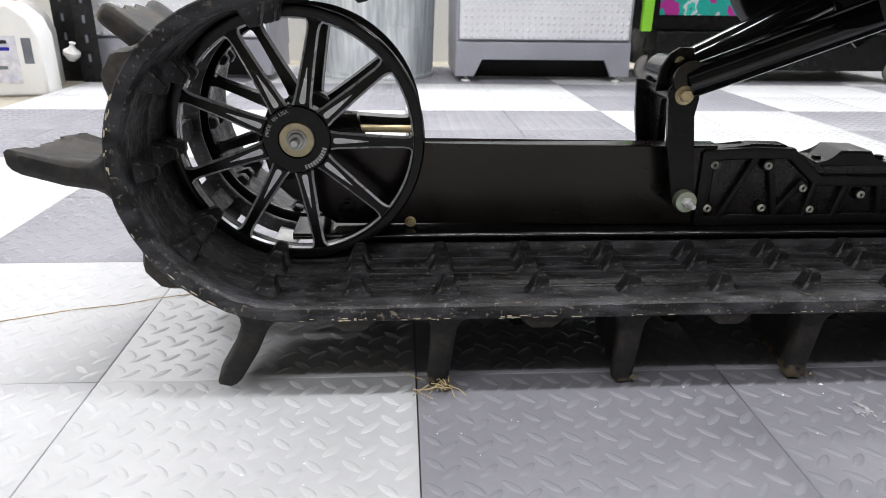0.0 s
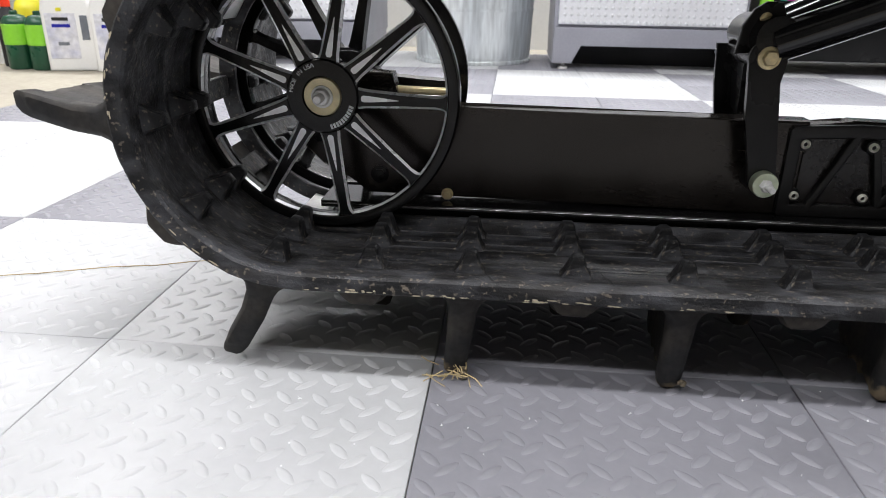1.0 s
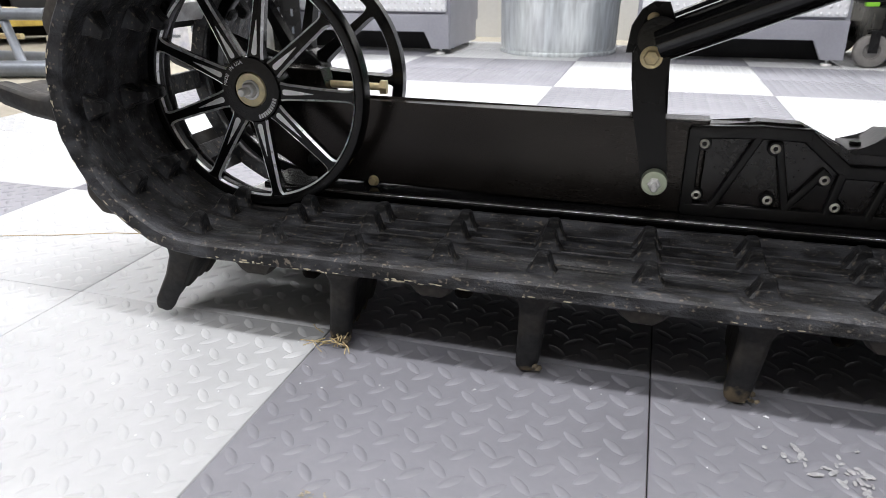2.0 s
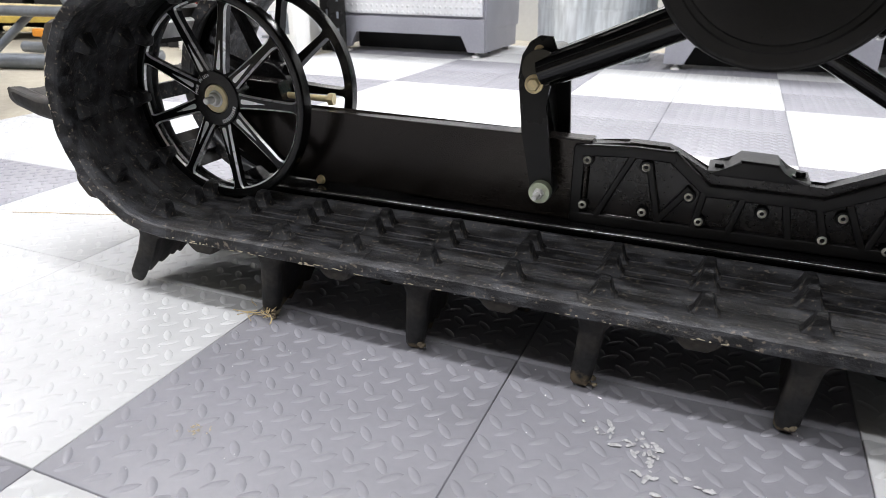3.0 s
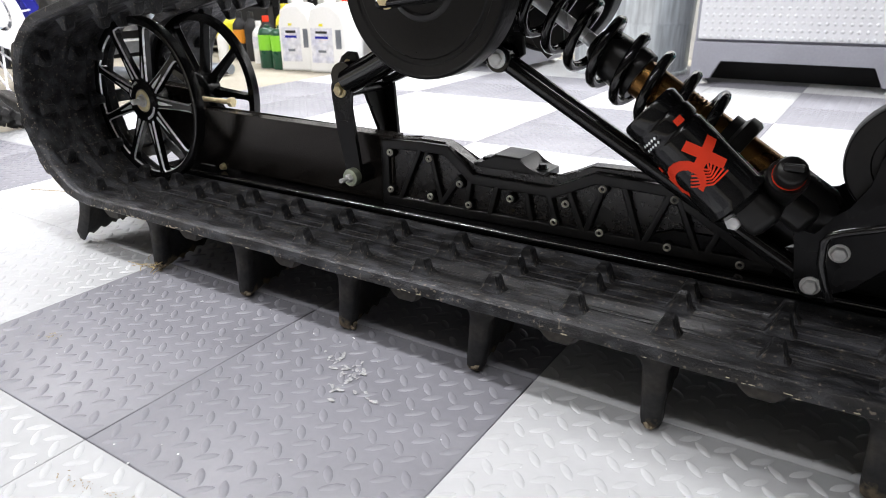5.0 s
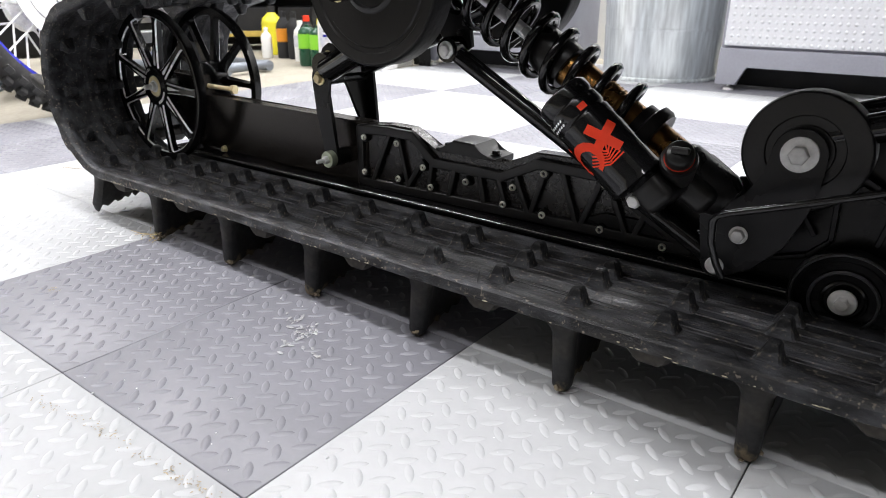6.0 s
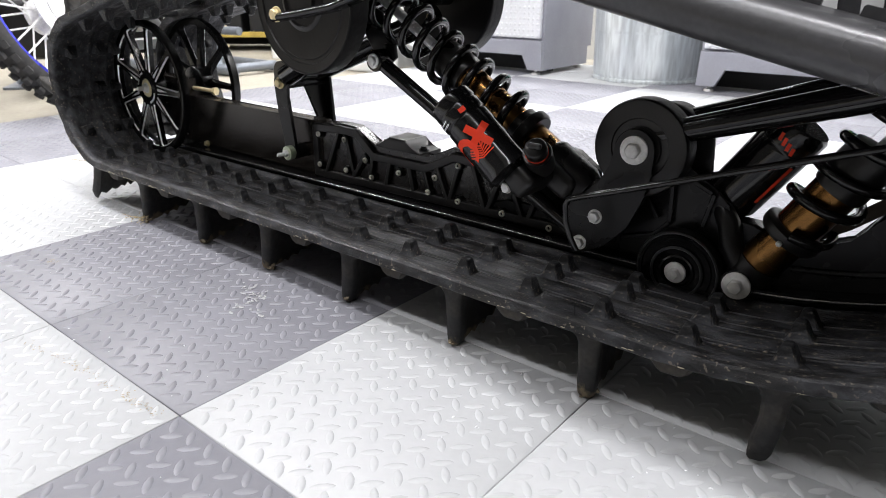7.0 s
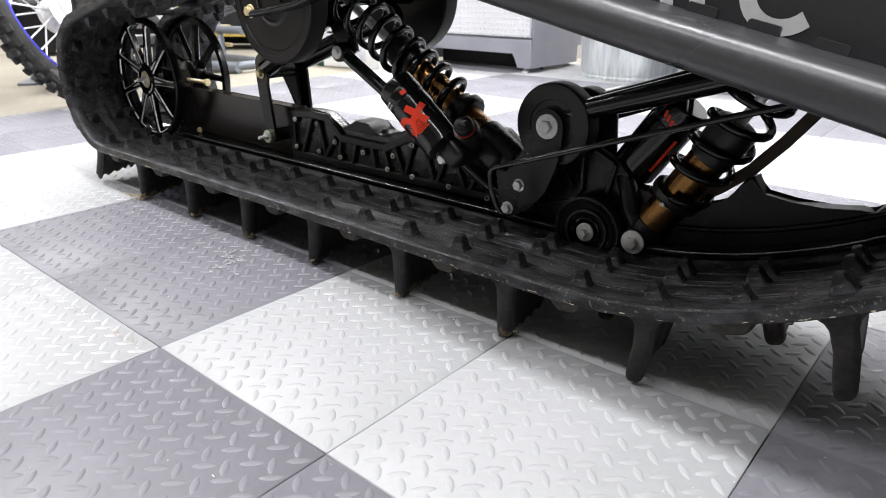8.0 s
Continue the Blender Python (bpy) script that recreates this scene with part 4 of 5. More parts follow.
for k in range(6):
    bar_patch(bm, RO, RD, FACE, RR, (0.0290 + 0.0022 * k, -0.0120 + 0.0025 * k), (0.0190 + 0.0022 * k, 0.0040 + 0.001 * k), 0.0016)
    bar_patch(bm, RO, RD, FACE, RR, (0.0190 + 0.0022 * k, 0.0040 + 0.001 * k), (0.0200 + 0.0032 * k, 0.0190 - 0.0014 * k), 0.0015)
bar_patch(bm, RO, RD, FACE, RR - 0.0003, (0.0785, 0.0187), (0.0725, 0.0187), 0.008)
part("marking", bm, M_RED, res, "red printed mark")
bm = B()
for i in range(2):
    for j in range(5):
        bar_patch(bm, RO, RD, FACE, 0.0287, (0.079 - 0.0045 * i, -0.003 - 0.0032 * j), (0.0772 - 0.0045 * i, -0.0046 - 0.0032 * j), 0.0017, 1)
part("lettering_bars", bm, M_WHITE, res, "tiny unreadable white print")
bm = B()
KO, KD = Vector((0.806, 0.335, 0.238)), Vector((0.25, -0.75, 0.6)).normalized()
box(bm, (0.783, 0.354, 0.206), (0.042, 0.056, 0.033), Matrix.Rotation(radians(39), 4, "Y"), 0.009)
box(bm, (0.800, 0.395, 0.203), (0.062, 0.046, 0.029), Matrix.Rotation(radians(32), 4, "Y"), 0.008)
part("bridge", bm, M_SATIN, shock, "black cast reservoir bridge")
bm = B()
prism(bm, [(0.770, 0.206), (0.797, 0.224), (0.807, 0.222), (0.832, 0.205), (0.838, 0.186), (0.826, 0.160), (0.800, 0.142), (0.772, 0.140), (0.752, 0.156), (0.756, 0.190)], 0.4215, 0.4400, 0.003)
part("mount_casting", bm, M_BLACK, shock)
bm = B()
lathe(bm, [(0, -0.034), (0.0150, -0.034), (0.0165, -0.004), (0.0155, 0.0), (0, 0.0)], KO, KD, 24)
part("knob_boss", bm, M_SATIN, shock)
bm = B()
lathe(bm, [(0, 0), (0.0125, 0), (0.0125, 0.010), (0.0105, 0.013), (0.004, 0.014), (0, 0.014)], KO, KD, 16)
box(bm, KO + KD * 0.016, (0.016, 0.006, 0.006), None, 0.002)
part("adjuster_knob", bm, M_SATIN, shock)
bm = B()
lathe(bm, [(0.0124, 0), (0.0130, 0.0), (0.0130, 0.0012), (0.0124, 0.0012)], KO, KD, 20)
part("knob_ring", bm, M_RED, shock, "thin red ring")
hexbolt("end_screw", (0.772, 0.333, 0.194), (-0.2, -1, -0.1), 0.0068, 0.006, M_STEEL, shock, None, 0, "bright zinc end screw")

# ---- front bracket, rollers and bogie ----
bracket = tagged(new("front_bracket"), "black plate bracket carrying the front rollers")
bracket.parent = sled
OUT = arc(0.889, 0.242, 0.0225, -10, 178, 14) + [(0.864, 0.222), (0.852, 0.200), (0.838, 0.188), (0.818, 0.186), (0.812, 0.178), (0.820, 0.125)] + arc(0.834, 0.125, 0.0125, 190, 310, 6) + [(0.866, 0.128), (0.890, 0.155), (0.904, 0.190), (0.910, 0.218)]
for y0, y1 in ((0.394, 0.399), (0.508, 0.513)):
    bm = B()
    prism(bm, OUT, y0, y1, 0.001)
    part("plate", bm, M_BLACK, bracket)
hexbolt("bolt", (0.889, 0.394, 0.242), (0, -1, 0), 0.0085, 0.006, M_STEEL, bracket, (0.0155, 0.0025), 0, "zinc roller bolt with wide washer")
hexbolt("bolt", (0.851, 0.394, 0.160), (0, -1, 0), 0.0068, 0.0055, M_STEEL, bracket, (0.0085, 0.0015), 0, "zinc bolt")
hexbolt("bolt", (0.834, 0.394, 0.125), (0, -1, 0), 0.0068, 0.0055, M_STEEL, bracket, (0.0088, 0.0015), 0, "zinc bolt")
for x, z, r in ((0.889, 0.242, 0.011), (0.834, 0.125, 0.009), (0.851, 0.160, 0.009)):
    bm = B()
    rod(bm, (x, 0.399, z), (x, 0.508, z), r)
    part("spacer", bm, M_BLACK, bracket)
for yf, side in ((0.401, -1), (0.506, 1)):
    carrier_wheel(0.891, yf, 0.2425, 0.0525 if side < 0 else 0.038, 0.026, side, "idler_roller", "plain black idler roller with a wide hub washer", True, sled, M_SATIN)
for yf, side, bx, bz in ((0.411, -1, 0.944, 0.1115), (0.496, 1, 0.944, 0.1115)):
    bw = carrier_wheel(bx, yf, bz, 0.0470, 0.015, side, "bogie_wheel", "black rubber bogie wheel on the rail", False, sled, M_GLOSS)
    hexbolt("bolt", (bx, yf - 0.001 if side < 0 else yf + 0.001, bz), (0, side, 0), 0.0062, 0.007, M_STEEL, bw, (0.0120, 0.0025), 0, "zinc bolt with washer")
    # grey ring stands in for the highlight on the disc's inner step
    bm = B()
    lathe(bm, [(0.0262, 0.0), (0.0272, 0.0016), (0.0284, 0.0016), (0.0296, 0.0)], (bx, yf, bz), (0, side, 0), 48)
    part("lip_highlight", bm, M_BOARD, bw)
    # second grey ring, painting the highlight round the tyre
    bm = B()
    lathe(bm, [(0.0428, -0.0005), (0.0436, 0.0008), (0.0444, 0.0008), (0.0452, -0.0005)], (bx, yf, bz), (0, side, 0), 56)
    part("tyre_highlight", bm, M_BOARD, bw)
bm = B()
rod(bm, (0.944, 0.415, 0.1115), (0.944, 0.492, 0.1115), 0.009)
part("bogie_axle", bm, M_BLACK, sled)
bm = B()
prism(bm, [(0.862, 0.112), (0.866, 0.150), (0.890, 0.190), (0.912, 0.226), (0.932, 0.224), (0.943, 0.217), (0.966, 0.204), (0.982, 0.188), (0.990, 0.160), (0.995, 0.120), (0.960, 0.108)], 0.438, 0.4415, 0.0015)
part("gusset", bm, M_BLACK, sled)
for x0, z0, x1, z1 in ((0.920, 0.216, 0.922, 0.158), (0.892, 0.184, 0.908, 0.160), (0.936, 0.212, 0.964, 0.199), (0.958, 0.160, 0.966, 0.198), (0.868, 0.128, 0.905, 0.140), (0.905, 0.140, 0.922, 0.158)):
    bm = B()
    box(bm, ((x0 + x1) / 2, 0.436, (z0 + z1) / 2), (math.dist((x0, z0), (x1, z1)), 0.008, 0.005), Matrix.Rotation(-math.atan2(z1 - z0, x1 - x0), 4, "Y"), 0.001)
    part("gusset_rib", bm, M_BLACK, sled)

bm = B()
prism(bm, [(0.900, 0.180), (0.955, 0.190), (0.950, 0.262), (0.905, 0.275)], 0.456, 0.462, 0.0015)
part("bracket_web", bm, M_BLACK, sled)

# bent guard rod
bm = B()
sweep(bm, [(0.852, 0.352, 0.132), (0.846, 0.349, 0.145), (0.840, 0.346, 0.165), (0.839, 0.345, 0.184), (0.842, 0.345, 0.190), (0.850, 0.345, 0.194), (0.90, 0.345, 0.211), (1.016, 0.345, 0.252), (1.118, 0.345, 0.287), (1.30, 0.345, 0.347)], 0.0034, 10)
part("guard_rod", bm, M_GLOSS, sled, "thin bent black rod")

# front arm
front_arm = tagged(new("front_arm"), "black tubular front suspension arm")
front_arm.parent = sled
for y, lift in ((0.415, 0.0), (0.497, 0.004)):
    bm = B()
    sweep(bm, [(0.905, y, 0.257 + lift), (0.98, y, 0.2805 + lift), (1.07, y, 0.309 + lift * 1.6), (1.32, y, 0.390 + lift * 3)], [0.0125, 0.0135, 0.0145, 0.0155], 20)
    part("arm_tube", bm, M_GLOSS, front_arm)
bm = B()
rod(bm, (0.915, 0.500, 0.2385), (1.16, 0.500, 0.331), 0.0030)
part("arm_rod", bm, M_GLOSS, front_arm)
bm = B()
rod(bm, (0.906, 0.405, 0.252), (0.906, 0.507, 0.252), 0.0135)
part("arm_pivot", bm, M_SATIN, front_arm)

# front shock
fs = tagged(new("front_shock"), "black coil-over front shock with bronze body")
fs.parent = sled
FO, FD = (1.003, 0.44, 0.106), Vector((0.124, 0.0, 0.199)).normalized()
bm = B()
lathe(bm, [(0, 0.008), (0.019, 0.008), (0.0245, 0.014), (0.0245, 0.034), (0, 0.034)], FO, FD, 28)
lathe(bm, [(0, -0.022), (0.0165, -0.022), (0.0165, 0.022), (0, 0.022)], (1.0065, 0.436, 0.1115), (0, 1, 0), 24)
part("lower_mount", bm, M_SATIN, fs)
hexbolt("bolt", (1.0075, 0.4135, 0.1125), (0, -1, 0), 0.0082, 0.0065, M_STEEL, fs, (0.0148, 0.0025), 0, "zinc bolt with wide washer")
bm = B()
lathe(bm, [(0, 0.03), (0.0225, 0.03), (0.0225, 0.145), (0, 0.145)], FO, FD, 32)
part("damper_body", bm, M_BRONZE, fs, "bronze anodized damper body")
bm = B()
lathe(bm, [(0.0225, 0.072), (0.0295, 0.072), (0.0315, 0.076), (0.0315, 0.083), (0.0255, 0.086), (0.0225, 0.086)], FO, FD, 32)
part("spring_seat", bm, M_SATIN, fs)
hexbolt("set_screw", Vector(FO) + FD * 0.079 + Vector((-0.004, -0.0310, -0.004)), (0, -1, -0.2), 0.0032, 0.0025, M_STEEL, fs)
bm = B()
lathe(bm, [(0, 0.138), (0.0245, 0.138), (0.026, 0.143), (0.026, 0.182), (0.0235, 0.187), (0.010, 0.189), (0, 0.189)], FO, FD, 28)
part("bump_cup", bm, M_SATIN, fs)
bm = B()
lathe(bm, [(0, 0.185), (0.0062, 0.185), (0.0062, 0.34), (0, 0.34)], FO, FD, 18)
part("shaft", bm, M_MILL, fs, "bright chromed shock shaft")
part("spring", helix(FO, FD, 0.0315, 0.086, 0.31, 6.6, 0.0050), M_GLOSS, fs, "gloss black coil spring")
fres = tagged(new("reservoir"), "gloss black reservoir with small red markings")
fres.parent = fs
QO, QD = Vector((0.972, 0.474, 0.188)), Vector((0.058, 0, 0.085)).normalized()
bm = B()
lathe(bm, [(0, -0.008), (0.022, -0.008), (0.0285, 0), (0.0295, 0.004), (0.0295, 0.075), (0.028, 0.077), (0.028, 0.08), (0.0295, 0.082), (0.0295, 0.102), (0.0265, 0.106), (0, 0.106)], QO, QD, 40)
part("cylinder", bm, M_GLOSS, fres)
bm = B()
for k in range(4):
    bar_patch(bm, QO, QD, (0.1, -1, 0.1), 0.0295, (0.080 + 0.002 * k, 0.012 - 0.006 * k), (0.088 + 0.002 * k, 0.010 - 0.006 * k), 0.0035, 2)
bar_patch(bm, QO, QD, (0.1, -1, 0.1), 0.0295, (0.02, 0.024), (0.07, 0.024), 0.004, 4)
part("marking", bm, M_RED, fres, "small red printed mark")
bm = B()
sweep(bm, [(0.970, 0.466, 0.190), (0.972, 0.448, 0.180), (0.984, 0.440, 0.168), (0.990, 0.436, 0.146), (1.004, 0.436, 0.128)], [0.016, 0.0125, 0.0115, 0.013, 0.016], 14)
part("bridge", bm, M_SATIN, fs)
bm = B()
sweep(bm, [(1.060, 0.4535, 0.168), (1.089, 0.4535, 0.188), (1.119, 0.4535, 0.214), (1.148, 0.4535, 0.249), (1.172, 0.4535, 0.283), (1.215, 0.4535, 0.345)], 0.0020, 10, False, 3.6)
part("limiter_strap", bm, mat("brown_webbing", (0.05, 0.036, 0.025), 0.8, 0, 0.4, 60), sled, "dark brown webbing limiter strap")

# ---- tunnel and running board ----
SL = math.atan(-0.2375)
BM = Matrix.Translation((0.95, 0, 0.3785)) @ Matrix.Rotation(-SL, 4, "Y")
board = tagged(new("running_board"), "dark grey powder-coated running board with toothed edge")
board.parent = sled
bm = B()
prof = [(0.240 + 0.0195 * math.cos(radians(a)), 0.0195 + 0.0195 * math.sin(radians(a))) for a in range(265, 69, -13)] + [(0.268, 0.0375), (0.292, 0.0385), (0.292, 0.0345), (0.262, 0.034), (0.262, 0.002)]
lattice(bm, [[BM @ Vector((x, y, z)) for y, z in prof] for x in (-0.26, 0.2, 0.7, 1.3)])
part("rounded_edge", bm, M_BOARD, board)
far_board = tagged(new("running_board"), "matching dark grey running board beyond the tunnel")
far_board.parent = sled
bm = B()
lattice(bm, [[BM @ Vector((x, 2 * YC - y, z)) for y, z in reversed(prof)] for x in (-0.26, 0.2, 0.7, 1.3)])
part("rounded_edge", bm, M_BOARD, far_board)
tooth = None
for k in range(28):
    x = -0.179 + k * 0.054
    m = BM @ Matrix.Translation((x, 0.2895, 0.0402))
    if tooth is None:
        bm = B()
        prism(bm, [(-0.0140, -0.004), (-0.0135, 0.0045), (-0.0120, 0.0060), (0.0120, 0.0060), (0.0135, 0.0045), (0.0140, -0.004)], -0.0022, 0.0022)
        tooth = part("tooth", bm, M_BOARD, board)
        tooth.matrix_basis = m
    else:
        ob = tooth.copy()
        scene.collection.objects.link(ob)
        ob.matrix_basis = m
tunnel = tagged(new("tunnel"), "black tunnel side with white printed shapes")
tunnel.parent = sled
bm = B()
for y in (0.3035, 0.6035):
    lattice(bm, [[BM @ Vector((x, yy, z)) for yy, z in ((y - 0.0035, 0.036), (y + 0.0035, 0.036), (y + 0.0035, 0.36), (y - 0.0035, 0.36))] for x in (-0.5, 0.2, 1.3)])
part("side", bm, M_TUNNEL, tunnel)
bm = B()
lattice(bm, [[BM @ Vector((x, yy, z)) for yy, z in ((0.30, 0.36), (0.607, 0.36), (0.607, 0.366), (0.30, 0.366))] for x in (-0.5, 0.2, 1.3)])
part("top", bm, M_TUNNEL, tunnel)


def wall_shape(pts, name="printed_shape"):
    bm = B()
    a = [bm.verts.new((x, 0.2996, z)) for x, z in pts]
    c = [bm.verts.new((x, 0.2990, z)) for x, z in pts]
    n = len(a)
    bm.faces.new(c)
    for k in range(n):
        bm.faces.new((a[k], c[k], c[(k + 1) % n], a[(k + 1) % n]))
    part(name, bm, M_WHITE, tunnel, "white printed shape")


wall_shape([(1.057, 0.388), (1.053, 0.440), (1.066, 0.440), (1.070, 0.385)])
wall_shape([(1.085, 0.382), (1.081, 0.440), (1.095, 0.438), (1.099, 0.379)])
curl = [(k, a) for k, seq in ((1.0, range(46, 315, 12)), (0.62, range(314, 45, -12))) for a in seq]
wall_shape([(1.162 + 0.036 * k * math.cos(radians(a)), 0.402 + 0.036 * k * math.sin(radians(a))) for k, a in curl])

# closed black bodywork ahead of the running boards, unseen, added to shade the floor
bm = B()
rows = []
for x, half, z0, z1 in ((1.42, 0.39, 0.47, 0.78), (1.50, 0.41, 0.42, 0.86), (1.66, 0.41, 0.34, 0.95), (1.95, 0.38, 0.26, 1.0), (2.3, 0.32, 0.27, 0.86), (2.55, 0.16, 0.33, 0.62)):
    rows.append([(x, YC + half * cy, z0 + (z1 - z0) * fz) for cy, fz in ((-0.6, 0), (-1, 0.16), (-1, 0.55), (-0.6, 0.9), (-0.25, 1), (0.25, 1), (0.6, 0.9), (1, 0.55), (1, 0.16), (0.6, 0))])
lattice(bm, rows)
part("shading_cowl", bm, M_GLOSS, sled, "unseen black bodywork added to shade the floor")

# ---- lettering on the near wheel ----
def letters_on_arc(text, c, r, start, step, size, y, parent):
    bm = B()
    for k, ch in enumerate(text):
        if ch == " ":
            continue
        cu = bpy.data.curves.new("letter", "FONT")
        cu.body, cu.size, cu.align_x, cu.extrude = ch, size, "CENTER", 0.0002
        ob = bpy.data.objects.new("letter", cu)
        scene.collection.objects.link(ob)
        bpy.context.view_layer.update()
        me = ob.to_mesh()
        a = start + k * step
        m = Matrix.Translation((c[0], y, c[1])) @ Matrix.Rotation(radians(a), 4, "Y") @ Matrix.Translation((0, 0, r)) @ Matrix.Rotation(radians(90), 4, "X")
        t = bmesh.new()
        t.from_mesh(me)
        t.transform(m)
        tmp = bpy.data.meshes.new("letter")
        t.to_mesh(tmp)
        bm.from_mesh(tmp)
        t.free()
        bpy.data.objects.remove(ob)
    part("lettering", bm, M_WHITE, parent, "white printed words")


letters_on_arc("MADE IN USA", (-0.1145, 0.2155), 0.0268, -79, 6.3, 0.0054, 0.3921, wheel_near)
bm = B()
for k in range(10):
    a = radians(108 + k * 6.2)
    box(bm, (-0.1145 + 0.0280 * math.sin(a), 0.3923, 0.2155 + 0.0280 * math.cos(a)), (0.0021, 0.0004, 0.0044), Matrix.Rotation(a, 4, "Y"))
part("lettering_bars", bm, M_WHITE, wheel_near, "white printed bars")


# ---- cabinets, can and cart along the back ----
def cabinet(x0, x1, yf):
    ob = thing("garage_cabinet", "grey steel garage cabinet with bright tread-plate doors", "cabinet", "cabinets along the back wall", (x0, yf, 0))
    w, d, h = x1 - x0, 0.46, 0.92
    bm = B()
    box(bm, (w / 2, d / 2 + 0.02, 0.105 + h / 2), (w, d, h), None, 0.006)
    part("body", bm, M_CAB, ob)
    bm = B()
    box(bm, (w / 2, 0.012, 0.165 + (h - 0.08) / 2), (w - 0.03, 0.022, h - 0.08), None, 0.004)
    part("door", bm, M_TREAD, ob, "stamped bright tread-plate door")
    bm = B()
    prism(bm, [(0, 0.022), (0.004, 0.155), (w - 0.004, 0.155), (w, 0.022), (w - 0.075, 0.022), (w - 0.105, 0.09), (0.105, 0.09), (0.075, 0.022)], 0.0, 0.02, 0.002)
    part("skirt", bm, M_CAB, ob)
    for sx in (0.0, w - 0.012):
        bm = B()
        box(bm, (sx + 0.006, d / 2, 0.065), (0.012, d - 0.04, 0.086))
        part("side_skirt", bm, M_CAB, ob)
    # near-black board added as the shade in the gap under the cabinet
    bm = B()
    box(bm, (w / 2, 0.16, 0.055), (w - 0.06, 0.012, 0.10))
    part("gap_shade_board", bm, M_DARK, ob)
    for sx in (0.045, w - 0.045):
        for sy in (0.03, d - 0.04):
            bm = B()
            lathe(bm, [(0, 0), (0.02, 0), (0.018, 0.008), (0.007, 0.012), (0.007, 0.03), (0, 0.03)], (sx, sy, 0), (0, 0, 1), 16)
            part("levelling_foot", bm, M_JUG, ob, "white levelling foot")
    return ob


cabinet(0.205, 0.915, 2.50)
cabinet(-1.235, -0.52, 2.50)

can = thing("trash_can", "round galvanized steel trash can on the tiles", "trash can", at=(-0.115, 2.76, 0))
bm = B()
lathe(bm, [(0, 0.012), (0.232, 0.012), (0.240, 0.030), (0.244, 0.20), (0.247, 0.203), (0.247, 0.212), (0.2445, 0.215), (0.262, 0.62), (0.256, 0.62), (0.235, 0.03), (0, 0.03)], (0, 0, 0), (0, 0, 1), 64)
part("shell", bm, M_GALV, can)
for z, r in ((0.0, 0.236), (0.612, 0.262)):
    bm = B()
    lathe(bm, [(r - 0.006, z), (r + 0.003, z), (r + 0.006, z + 0.006), (r + 0.003, z + 0.014), (r - 0.004, z + 0.016)], (0, 0, 0), (0, 0, 1), 64, 0, True)
    part("rolled_rim", bm, M_GALV, can)

cart = thing("tool_cart", "black rolling cart with lime green uprights and printed panel", "tool cart", at=(0.935, 2.46, 0))
bm = B()
box(bm, (0.64, 0.30, 0.125), (1.12, 0.5, 0.15), None, 0.008)
part("base", bm, M_BLACK, cart)
bm = B()
box(bm, (0.60, 0.34, 0.55), (1.12, 0.40, 0.70), None, 0.006)
part("body", bm, M_BLACK, cart)
bm = B()
box(bm, (0.40, 0.135, 0.40), (0.58, 0.006, 0.28), None, 0.002)
part("front_panel", bm, M_ART, cart, "teal and magenta printed panel")
for x in (0.035, 1.13):
    bm = B()
    box(bm, (x, 0.06, 0.52), (0.042, 0.03, 0.64), None, 0.004)
    part("upright", bm, M_GREEN, cart, "lime green upright")
for x, y in ((0.06, 0.05), (1.12, 0.05), (0.06, 0.5), (1.12, 0.5)):
    cw = tagged(new("caster"), "grey rubber caster wheel")
    cw.parent = cart
    bm = B()
    lathe(bm, [(0.028, -0.016), (0.05, -0.016), (0.056, -0.01), (0.056, 0.01), (0.05, 0.016), (0.028, 0.016), (0.024, 0.008), (0.008, 0.011), (0, 0.011)], (x, y, 0.056), (0, -1, 0), 32)
    part("wheel", bm, mat("grey_rubber", (0.22, 0.21, 0.20), 0.6, 0, 0.3, 30), cw)
    bm = B()
    for s in (-0.022, 0.022):
        box(bm, (x, y + s, 0.088), (0.03, 0.004, 0.075), None, 0.001)
    box(bm, (x, y, 0.121), (0.04, 0.05, 0.008), None, 0.001)
    part("fork", bm, M_BLACK, cw)


# ---- jugs and bottles on the concrete ----
Z0 = -0.012


